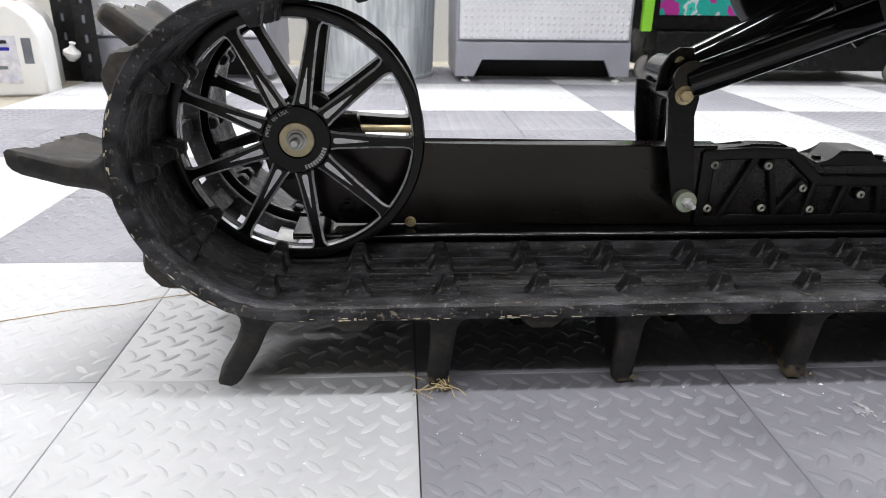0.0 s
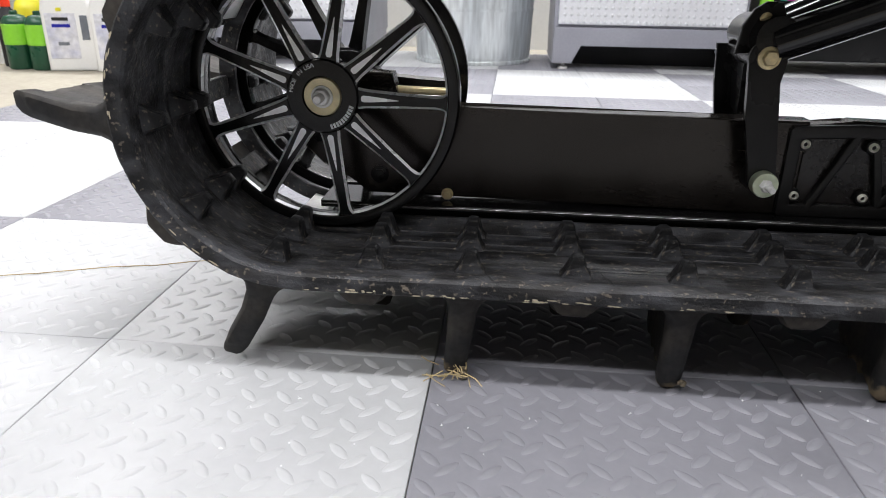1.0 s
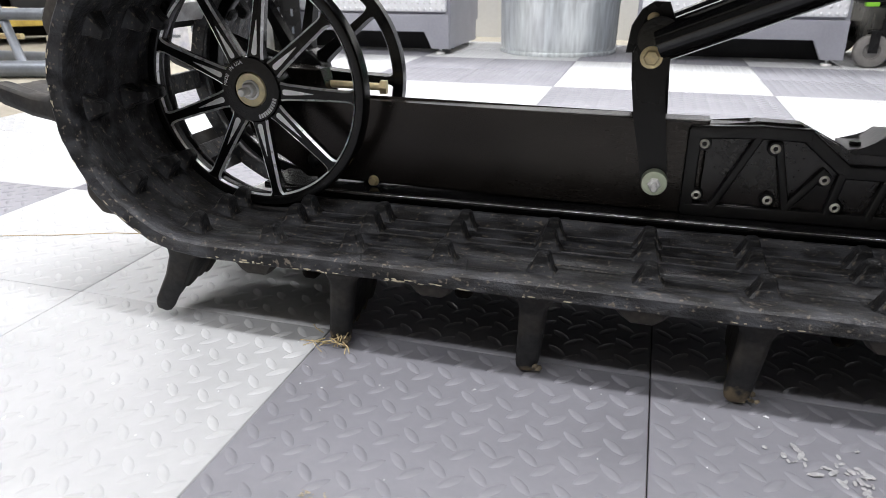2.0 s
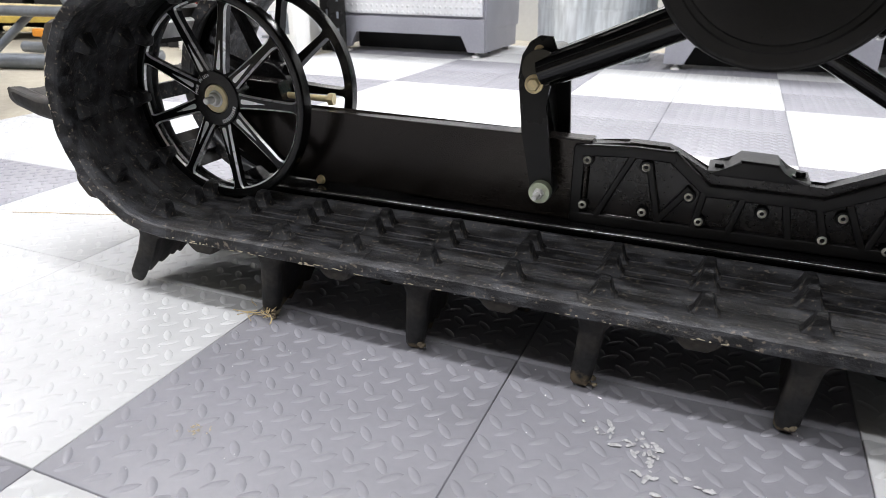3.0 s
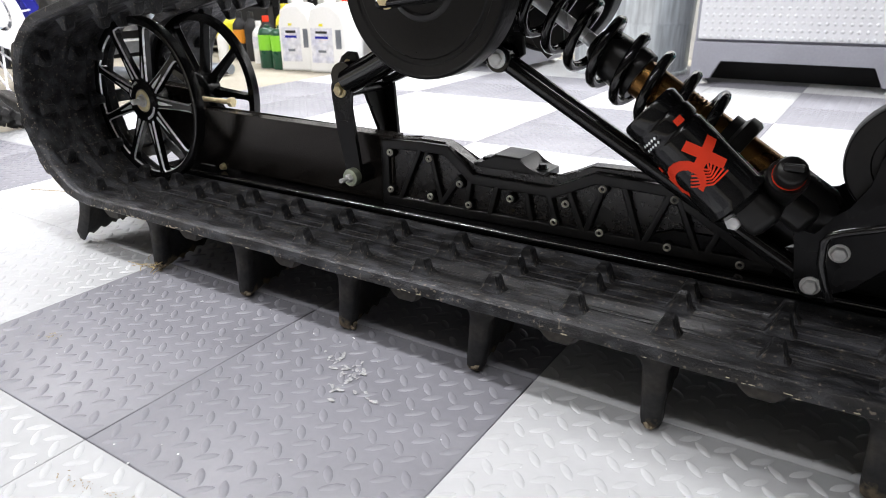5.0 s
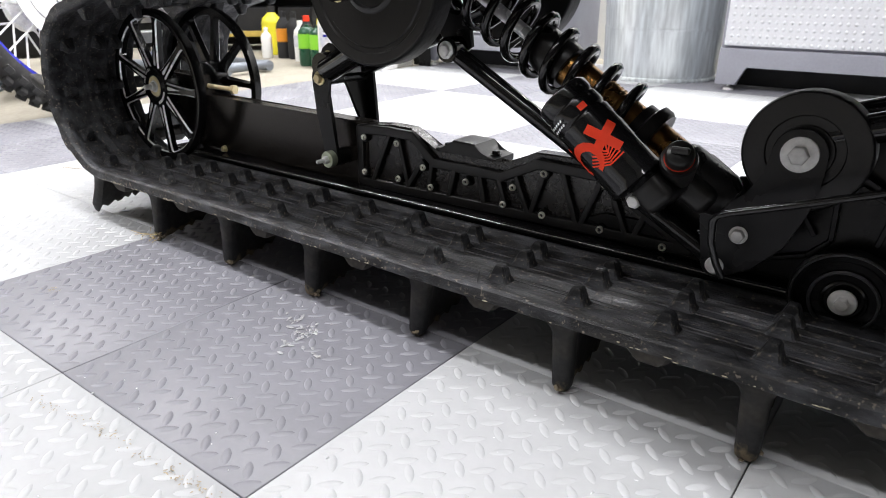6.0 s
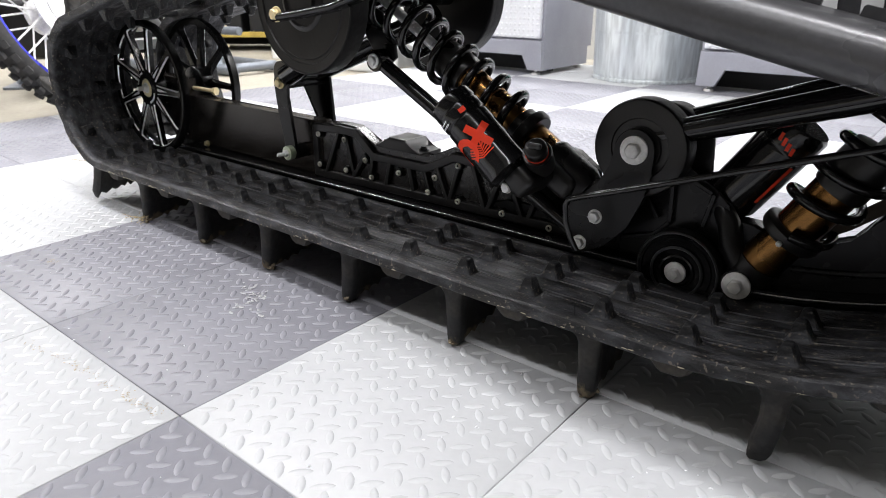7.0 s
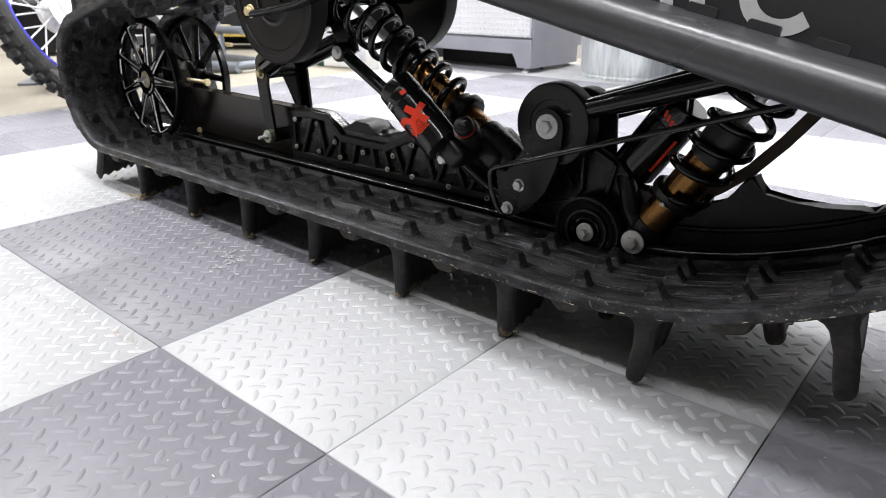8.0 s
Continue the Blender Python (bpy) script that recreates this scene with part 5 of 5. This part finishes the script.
def jug(x, y, w, d, h, turn, body_mat, cap_mat, label, hasart=True):
    ob = thing("oil_jug", label, "jug", "jugs on the concrete", (x, y, Z0))
    ob.rotation_euler = (0, 0, radians(turn))
    bm = B()
    # shoulders slope to the neck; a grip opening stands at one side
    pts = [(-w / 2, 0.0), (-w / 2, h * 0.66), (-w * 0.42, h * 0.86), (-w * 0.22, h * 0.93), (-w * 0.02, h * 0.95), (w * 0.16, h * 0.93), (w * 0.40, h * 0.80), (w / 2, h * 0.62), (w / 2, 0.0)]
    prism(bm, pts, -d / 2, d / 2, min(w, d) * 0.09)
    part("body", bm, body_mat, ob)
    bm = B()
    box(bm, (w * 0.30, -d / 2 - 0.0005, h * 0.47), (w * 0.14, 0.004, h * 0.26), None, 0.0015)
    part("grip_recess", bm, M_GSTEEL, ob)
    bm = B()
    lathe(bm, [(0, h * 0.93), (0.026, h * 0.93), (0.027, h * 0.945), (0.027, h * 0.99), (0.024, h), (0, h)], (-w * 0.1, 0, 0), (0, 0, 1), 24)
    part("cap", bm, cap_mat, ob)
    if hasart:
        bm = B()
        box(bm, (-w * 0.13, -d / 2 - 0.0008, h * 0.38), (w * 0.56, 0.0016, h * 0.48), None, 0.0005)
        part("label_panel", bm, M_LABEL, ob, "pale printed label")
        for k, (zz, ww, mm) in enumerate(((0.56, 0.30, M_DARK), (0.49, 0.34, M_BLUE), (0.66, 0.10, M_YELLOW), (0.30, 0.2, M_GSTEEL))):
            bm = B()
            box(bm, (-w * 0.13, -d / 2 - 0.002, h * zz), (w * ww, 0.0016, h * 0.035), None, 0.0004)
            part("print_bar", bm, mm, ob)
    return ob


def bottle(x, y, r, h, body_mat, cap_mat, label, band=None, group="bottles on the concrete"):
    ob = thing("fluid_bottle", label, "bottle", group, (x, y, Z0))
    bm = B()
    lathe(bm, [(0, 0), (r * 0.94, 0), (r, r * 0.1), (r, h * 0.66), (r * 0.9, h * 0.75), (r * 0.42, h * 0.86), (r * 0.36, h * 0.9), (0, h * 0.9)], (0, 0, 0), (0, 0, 1), 24)
    part("body", bm, body_mat, ob)
    bm = B()
    lathe(bm, [(0, h * 0.88), (r * 0.42, h * 0.88), (r * 0.42, h * 0.985), (r * 0.38, h), (0, h)], (0, 0, 0), (0, 0, 1), 20)
    part("cap", bm, cap_mat, ob)
    if band:
        bm = B()
        lathe(bm, [(r, h * 0.36), (r + 0.0012, h * 0.365), (r + 0.0012, h * 0.635), (r, h * 0.64)], (0, 0, 0), (0, 0, 1), 24)
        part("band", bm, band, ob)
    return ob


def gas_bottle(x, y, r=0.046, h=0.195):
    """A squat gas bottle: dark green with a wide lime band, domed top, collar and valve stub."""
    ob = thing("gas_bottle", "dark green gas bottle with a wide lime band", "bottle", "gas bottles on the concrete", (x, y, Z0))
    bm = B()
    lathe(bm, [(0, 0.004), (r * 0.90, 0), (r, 0.006), (r, h * 0.80), (r * 0.93, h * 0.88), (r * 0.70, h * 0.945), (r * 0.42, h * 0.97), (0, h * 0.97)], (0, 0, 0), (0, 0, 1), 28)
    part("body", bm, M_DGREEN, ob)
    bm = B()
    lathe(bm, [(r, h * 0.44), (r + 0.0012, h * 0.445), (r + 0.0012, h * 0.80), (r, h * 0.805)], (0, 0, 0), (0, 0, 1), 28)
    part("band", bm, M_GREEN, ob)
    bm = B()
    lathe(bm, [(0, h * 0.96), (0.013, h * 0.96), (0.013, h * 1.02), (0.010, h * 1.04), (0, h * 1.04)], (0, 0, 0), (0, 0, 1), 18)
    part("valve", bm, M_DGREEN, ob)
    return ob


jug(-1.335, 2.22, 0.21, 0.15, 0.32, 8, M_JUG, M_JUG, "white plastic oil jug with printed label")
jug(-1.53, 2.21, 0.18, 0.15, 0.32, 14, M_JUG, M_JUG, "white plastic oil jug with printed label")
jug(-1.42, 2.44, 0.20, 0.15, 0.32, 4, M_JUG, M_RED, "white plastic jug with red cap behind another")
gas_bottle(-1.645, 2.17)
gas_bottle(-1.742, 2.18)
bottle(-1.82, 2.25, 0.040, 0.240, M_DARK, M_RED, "black fluid bottle with red cap")
bottle(-1.85, 2.42, 0.055, 0.290, M_YELLOW, M_YELLOW, "yellow fluid bottle behind others")
bottle(-1.93, 2.30, 0.036, 0.210, M_JUG, M_JUG, "white fluid bottle with pale label", M_LABEL)
bottle(-2.05, 2.36, 0.039, 0.250, M_DARK, M_DARK, "tall black fluid bottle")
bottle(-2.14, 2.36, 0.040, 0.250, M_DARK, M_DARK, "tall black fluid bottle with orange strip", M_ORANGE)
bottle(-2.22, 2.30, 0.030, 0.165, M_JUG, M_JUG, "off-white slim fluid bottle")
bottle(-2.36, 2.46, 0.060, 0.270, M_YELLOW, M_DARK, "yellow fluid bottle standing on concrete")

rack = thing("storage_rack", "black punched steel rack with orange cross bars", "rack", at=(-1.185, 2.44, Z0))
for x, y in ((0.0, 0.0), (-0.13, 0.12), (-0.75, 0.28)):
    bm = B()
    box(bm, (x, y, 0.55), (0.075, 0.004, 1.1))
    box(bm, (x - 0.0355, y + 0.025, 0.55), (0.004, 0.05, 1.1))
    part("upright", bm, M_BLACK, rack)
    for k in range(8):
        bm = B()
        box(bm, (x, y - 0.0026, 0.10 + k * 0.07), (0.010, 0.0014, 0.028))
        part("slot", bm, M_GSTEEL, rack)
for z in (0.07, 0.5, 0.95):
    bm = B()
    box(bm, (-0.42, 0.30, z), (0.80, 0.03, 0.045), None, 0.003)
    part("beam", bm, M_BLACK, rack)
bm = B()
lathe(bm, [(0, -0.03), (0.014, -0.028), (0.03, -0.006), (0.03, 0.006), (0.014, 0.018), (0.008, 0.03), (0.012, 0.04), (0, 0.045)], (-0.055, -0.02, 0.12), (0.3, -0.2, 1), 20)
part("hook", bm, M_STEEL, rack, "bright steel hitch hook")

# ---- steel lift stand and dirt bike wheel on the concrete ----
stand = thing("lift_stand", "grey tubular steel motorcycle stand with orange stops", "stand", at=(-1.95, 1.62, Z0))
for p, q, r in (((-0.5, -0.2, 0.03), (0.28, 0.02, 0.03), 0.028), ((-0.5, 0.25, 0.03), (0.28, 0.25, 0.03), 0.024), ((-0.45, 0.0, 0.20), (0.22, 0.10, 0.20), 0.020),
                ((0.18, 0.0, 0.04), (0.02, 0.1, 0.20), 0.016), ((0.02, 0.1, 0.2), (-0.16, 0.1, 0.42), 0.016), ((-0.35, 0.0, 0.04), (-0.2, 0.1, 0.20), 0.016),
                ((-0.5, 0.1, 0.36), (0.12, 0.12, 0.36), 0.018), ((0.26, 0.01, 0.035), (0.26, 0.26, 0.035), 0.022)):
    bm = B()
    rod(bm, p, q, r, None, 16)
    part("tube", bm, M_GSTEEL, stand)
for x, z in ((-0.05, 0.30), (-0.12, 0.12)):
    bm = B()
    box(bm, (x, 0.05, z), (0.07, 0.03, 0.03), None, 0.006)
    part("stop", bm, M_ORANGE, stand, "orange plastic stop")
for k in range(4):
    bm = B()
    rod(bm, (-0.42, 0.12, 0.12 + 0.09 * k), (0.05, 0.14, 0.12 + 0.09 * k), 0.010, None, 10)
    part("rung", bm, M_GOLD, stand, "yellow zinc rung")


def parts_shelf(at, turn):
    """A low black steel shelf with yellow edge bars and dark bins."""
    ob = thing("parts_shelf", "black steel parts shelf with yellow edge bars", "shelf", at=at)
    ob.rotation_euler = (0, 0, radians(turn))
    for x in (0.0, 1.1):
        for y in (0.0, 0.4):
            bm = B()
            box(bm, (x, y, 0.55), (0.04, 0.04, 1.1), None, 0.003)
            part("post", bm, M_BLACK, ob)
    for z in (0.10, 0.34, 0.58, 0.86):
        bm = B()
        box(bm, (0.55, 0.2, z), (1.14, 0.44, 0.02), None, 0.003)
        part("board", bm, M_BLACK, ob)
        bm = B()
        box(bm, (0.55, -0.026, z + 0.005), (1.06, 0.012, 0.034), None, 0.003)
        part("edge_bar", bm, M_YELLOWD, ob, "dull yellow edge bar")
    bm = B()
    box(bm, (0.55, 0.41, 0.55), (1.12, 0.006, 1.08))
    part("back_panel", bm, M_DARK, ob)
    for k in range(4):
        for z in (0.111, 0.351, 0.591):
            bm = B()
            box(bm, (0.16 + 0.26 * k, 0.17, z + 0.075), (0.21, 0.30, 0.15), None, 0.012)
            part("bin", bm, M_DARK, ob)
    return ob


parts_shelf((-3.15, 2.10, Z0), 38)


def bike_wheel(c, turn, lean):
    ob = thing("dirt_bike_wheel", "knobby dirt bike wheel with blue rim and bright steel spokes", "wheel", at=c)
    ob.rotation_euler = (0, radians(lean), radians(turn))
    R = 0.335
    bm = B()
    prof = [(0.275 + 0.0, -0.025)]
    for a in range(-80, 81, 20):
        prof.append((R - 0.052 + 0.045 * math.cos(radians(a)), 0.043 * math.sin(radians(a))))
    prof.append((0.275, 0.025))
    lathe(bm, prof, (0, 0, 0), (1, 0, 0), 72, 0, True)
    part("tyre", bm, M_TYRE, ob)
    knob = None
    for k in range(44):
        for j, off in enumerate((-34, 0, 34)):
            a = 360 / 44 * (k + 0.5 * (j % 2))
            m = Matrix.Rotation(radians(a), 4, "X") @ Matrix.Translation((0, 0, R - 0.052)) @ Matrix.Rotation(radians(off), 4, "Y") @ Matrix.Translation((0, 0, 0.050))
            if knob is None:
                bm = B()
                box(bm, (0, 0, 0), (0.020, 0.024, 0.016), None, 0.002)
                knob = part("knob", bm, M_TYRE, ob)
                knob.matrix_basis = m
            else:
                q = knob.copy()
                scene.collection.objects.link(q)
                q.matrix_basis = m
    bm = B()
    lathe(bm, [(0.276, -0.026), (0.262, -0.028), (0.258, -0.016), (0.250, 0), (0.258, 0.016), (0.262, 0.028), (0.276, 0.026), (0.268, 0)], (0, 0, 0), (1, 0, 0), 72, 0, True)
    part("rim", bm, M_BLUE, ob)
    bm = B()
    lathe(bm, [(0, -0.07), (0.028, -0.07), (0.036, -0.062), (0.058, -0.052), (0.060, -0.035), (0.034, -0.02), (0.034, 0.02), (0.060, 0.035), (0.058, 0.052), (0.036, 0.062), (0.028, 0.07), (0, 0.07)], (0, 0, 0), (1, 0, 0), 32)
    part("hub", bm, M_STEEL, ob)
    bm = B()
    lathe(bm, [(0.07, 0), (0.125, 0), (0.125, 0.004), (0.07, 0.004)], (0.05, 0, 0), (1, 0, 0), 48, 0, True)
    part("brake_disc", bm, M_STEEL, ob)
    for k in range(36):
        a = radians(k * 10)
        c2 = a + radians(28 if k % 2 else -28)
        x = 0.042 if k % 4 < 2 else -0.042
        bm = B()
        rod(bm, (x, 0.043 * math.cos(c2), 0.043 * math.sin(c2)), (x * 0.1, 0.258 * math.cos(a), 0.258 * math.sin(a)), 0.0032, None, 6)
        part("spoke", bm, M_STEEL, ob)
    return ob


bike_wheel((-1.37, 0.738, 0.322 + Z0), 32.3, -20.8)


def motorcycle(at, turn):
    """Low part of the motorcycle on its stand, beyond the wheel."""
    ob = thing("motorcycle", "dark motorcycle engine and frame on short stand legs", "motorcycle", at=at)
    ob.rotation_euler = (0, 0, radians(turn))
    bm = B()
    box(bm, (0, 0, 0.26), (0.26, 0.62, 0.24), None, 0.05)
    part("engine_case", bm, M_SATIN, ob)
    for y in (-0.16, 0.08):
        bm = B()
        lathe(bm, [(0, 0), (0.085, 0), (0.100, 0.012), (0.090, 0.03), (0.03, 0.04), (0, 0.04)], (0.12, y, 0.26), (1, 0, 0), 32)
        part("side_cover", bm, M_GSTEEL, ob, "grey cast side cover")
    for k in range(6):
        bm = B()
        box(bm, (0, 0.1, 0.39 + 0.026 * k), (0.22, 0.24, 0.010), None, 0.004)
        part("cooling_fin", bm, M_DARK, ob)
    bm = B()
    box(bm, (0, 0.1, 0.47), (0.16, 0.18, 0.22), None, 0.02)
    part("cylinder_block", bm, M_DARK, ob)
    for x in (-0.13, 0.13):
        bm = B()
        sweep(bm, [(x, -0.30, 0.33), (x, -0.38, 0.16), (x, 0.0, 0.115), (x, 0.36, 0.14), (x * 0.6, 0.52, 0.52)], 0.017, 12)
        part("frame_tube", bm, M_DARK, ob)
        bm = B()
        rod(bm, (x, 0.05, 0.11), (x * 1.5, 0.05, 0.012), 0.016)
        box(bm, (x * 1.5, 0.05, 0.006), (0.08, 0.20, 0.012), None, 0.003)
        part("stand_leg", bm, M_GSTEEL, ob)
    bm = B()
    sweep(bm, [(0.16, 0.20, 0.46), (0.19, 0.10, 0.36), (0.19, -0.12, 0.33), (0.18, -0.36, 0.40)], [0.020, 0.021, 0.024, 0.030], 16)
    part("exhaust_pipe", bm, M_STEEL, ob, "bright steel exhaust pipe")
    bm = B()
    box(bm, (0.10, -0.24, 0.46), (0.03, 0.20, 0.08), Matrix.Rotation(radians(20), 4, "X"), 0.010)
    part("guard", bm, M_BLUE, ob, "blue plastic guard")
    return ob


motorcycle((-1.95, 0.98, Z0), 55)

# ---- straw and scuffs ----
def straws(name, label, c, n, size, material, seed, lift=0.003, wire=0.0005):
    rnd = random.Random(seed)
    bm = B()
    for _ in range(n):
        a, L = rnd.uniform(0, 6.28), size * rnd.uniform(0.35, 1.0)
        o = Vector((c[0] + rnd.gauss(0, c[3]), c[1] + rnd.gauss(0, c[4]), c[2] + 0.001 + rnd.random() * lift))
        d = Vector((math.cos(a), math.sin(a), rnd.uniform(-0.05, 0.25) * min(1, lift * 100)))
        k = Vector((rnd.uniform(-1, 1), rnd.uniform(-1, 1), 0.3 * min(1, lift * 100))) * L * 0.12
        sweep(bm, [o, o + d * L * 0.5 + k, o + d * L], wire, 5)
    return tagged(part(name, bm, material), label, "debris", "", "stuff")


straws("straw", "dry straw tangled round a paddle lug on the floor", (0.022, 0.273, 0.001, 0.007, 0.005), 20, 0.024, M_STRAW, 3, 0.012)
def trail(name, label, pts, n, width, size, material, seed):
    """Crumbs strewn along a line on the floor."""
    rnd = random.Random(seed)
    bm = B()
    for _ in range(n):
        f = rnd.random() * (len(pts) - 1)
        k = min(int(f), len(pts) - 2)
        x, y = (pts[k][q] + (pts[k + 1][q] - pts[k][q]) * (f - k) for q in (0, 1))
        x, y, r = x + rnd.gauss(0, width), y + rnd.gauss(0, width), size * rnd.uniform(0.4, 1.3)
        bmesh.ops.create_icosphere(bm, subdivisions=1, radius=r, matrix=Matrix.Translation((x, y, 0.0012)) @ Matrix.Rotation(rnd.uniform(0, 6), 4, "Z") @ Matrix.Diagonal((rnd.uniform(1, 3.2), 1, 0.35, 1)))
    return tagged(part(name, bm, material, None, "", 60), label, "debris", "", "stuff")


trail("plastic_shavings", "pale plastic shavings and scuffs on the grey tile", [(0.405, 0.228), (0.435, 0.225), (0.455, 0.205), (0.440, 0.185), (0.492, 0.190)], 52, 0.009, 0.0019, M_SHAVING, 5)
trail("dry_dirt", "trail of tan dirt crumbs on the white tile", [(0.33, -0.040), (0.43, -0.026), (0.525, -0.018), (0.590, -0.012)], 130, 0.0035, 0.0007, M_TAN, 8)
trail("dirt_patch", "small tan dirt smear on the grey tile", [(0.080, 0.088), (0.100, 0.095)], 24, 0.004, 0.0008, M_TAN, 12)
bm = B()
sweep(bm, [(-0.56, 0.399, 0.0012), (-0.502, 0.42, 0.0016), (-0.463, 0.433, 0.0012), (-0.393, 0.460, 0.0016), (-0.345, 0.472, 0.0012), (-0.307, 0.488, 0.0016), (-0.265, 0.501, 0.0012)], 0.0006, 6)
tagged(part("thread", bm, M_STRAW), "thin brown thread lying across the white tile", "thread", "", "stuff")

# ---- dust on the tiles ----
def specks():
    """Pale grit scattered over the tiles, with a few longer shreds."""
    rnd = random.Random(77)
    bm = B()
    for k in range(420):
        x, y = rnd.uniform(-0.75, 1.6), rnd.uniform(-0.45, 0.30)
        r = rnd.choice((0.0004, 0.0005, 0.0007, 0.001)) * rnd.uniform(0.8, 1.3)
        long, a = rnd.choice((1, 1, 1.5, 3)), rnd.uniform(0, 6.28)
        low, high = [], None
        for q in range(5):
            t = 2 * math.pi * q / 5
            u, v = r * long * math.cos(t), r * math.sin(t) * rnd.uniform(0.6, 1.2)
            low.append(bm.verts.new((x + u * math.cos(a) - v * math.sin(a), y + u * math.sin(a) + v * math.cos(a), 0.0002)))
        high = bm.verts.new((x, y, 0.0016 if rnd.random() < 0.5 else 0.0008))
        for q in range(5):
            bm.faces.new((low[q], low[(q + 1) % 5], high))
    tagged(part("grit", bm, M_WHITE), "pale specks of grit scattered over the tiles", "debris", "", "stuff")


specks()

# ---- floor tiles ----
TILE = 0.3048


def lens_bump(bm, x, y, a):
    """A low almond-shaped bump."""
    n = 10
    ca, sa = math.cos(a), math.sin(a)
    base, mid, top = [], [], []
    for k in range(n):
        t = 2 * math.pi * k / n
        u, v = math.cos(t), math.sin(t)
        v *= 1 - 0.25 * u * u
        for lst, s, z in ((base, 1.0, 0.0), (mid, 0.74, 0.00076), (top, 0.40, 0.00115)):
            px, py = 0.0117 * s * u, 0.0043 * s * v
            lst.append(bm.verts.new((x + px * ca - py * sa, y + px * sa + py * ca, z)))
    for k in range(n):
        j = (k + 1) % n
        bm.faces.new((base[k], base[j], mid[j], mid[k]))
        bm.faces.new((mid[k], mid[j], top[j], top[k]))
    bm.faces.new(top)


def tile_mesh(material):
    bm = B()
    g = TILE / 2 - 0.0006
    b = 0.0007
    rows = [[(-g, -g, -0.012), (g, -g, -0.012), (g, g, -0.012), (-g, g, -0.012)], [(-g, -g, -b), (g, -g, -b), (g, g, -b), (-g, g, -b)],
            [(-g + b, -g + b, 0), (g - b, -g + b, 0), (g - b, g - b, 0), (-g + b, g - b, 0)]]
    lattice(bm, rows)
    step = TILE / 10.2
    for i in range(10):
        for j in range(10):
            lens_bump(bm, (i - 4.72) * step, (j - 4.33) * step, radians(-45))
            lens_bump(bm, (i - 4.28) * step, (j - 4.67) * step, radians(45))
    for f in bm.faces:
        f.smooth = True
    for e in bm.edges:
        e.smooth = len(e.link_faces) == 2 and e.calc_face_angle(0) < radians(30)
    me = bpy.data.meshes.new("tile")
    bm.to_mesh(me)
    bm.free()
    me.materials.append(material)
    return me


TILES = {True: tile_mesh(M_TILE_D), False: tile_mesh(M_TILE_W)}
rt = random.Random(11)
for i in range(-4, 10):
    for j in range(-3, 10):
        ob = new("tile", TILES[(i // 2 + j // 2) % 2 == 0])
        ob.parent = floor
        ob.location = ((i + 0.5) * TILE, (j + 0.5) * TILE, rt.uniform(-0.0003, 0.0))
        ob.rotation_euler = (0, 0, radians(90 * rt.randrange(2) * 2))
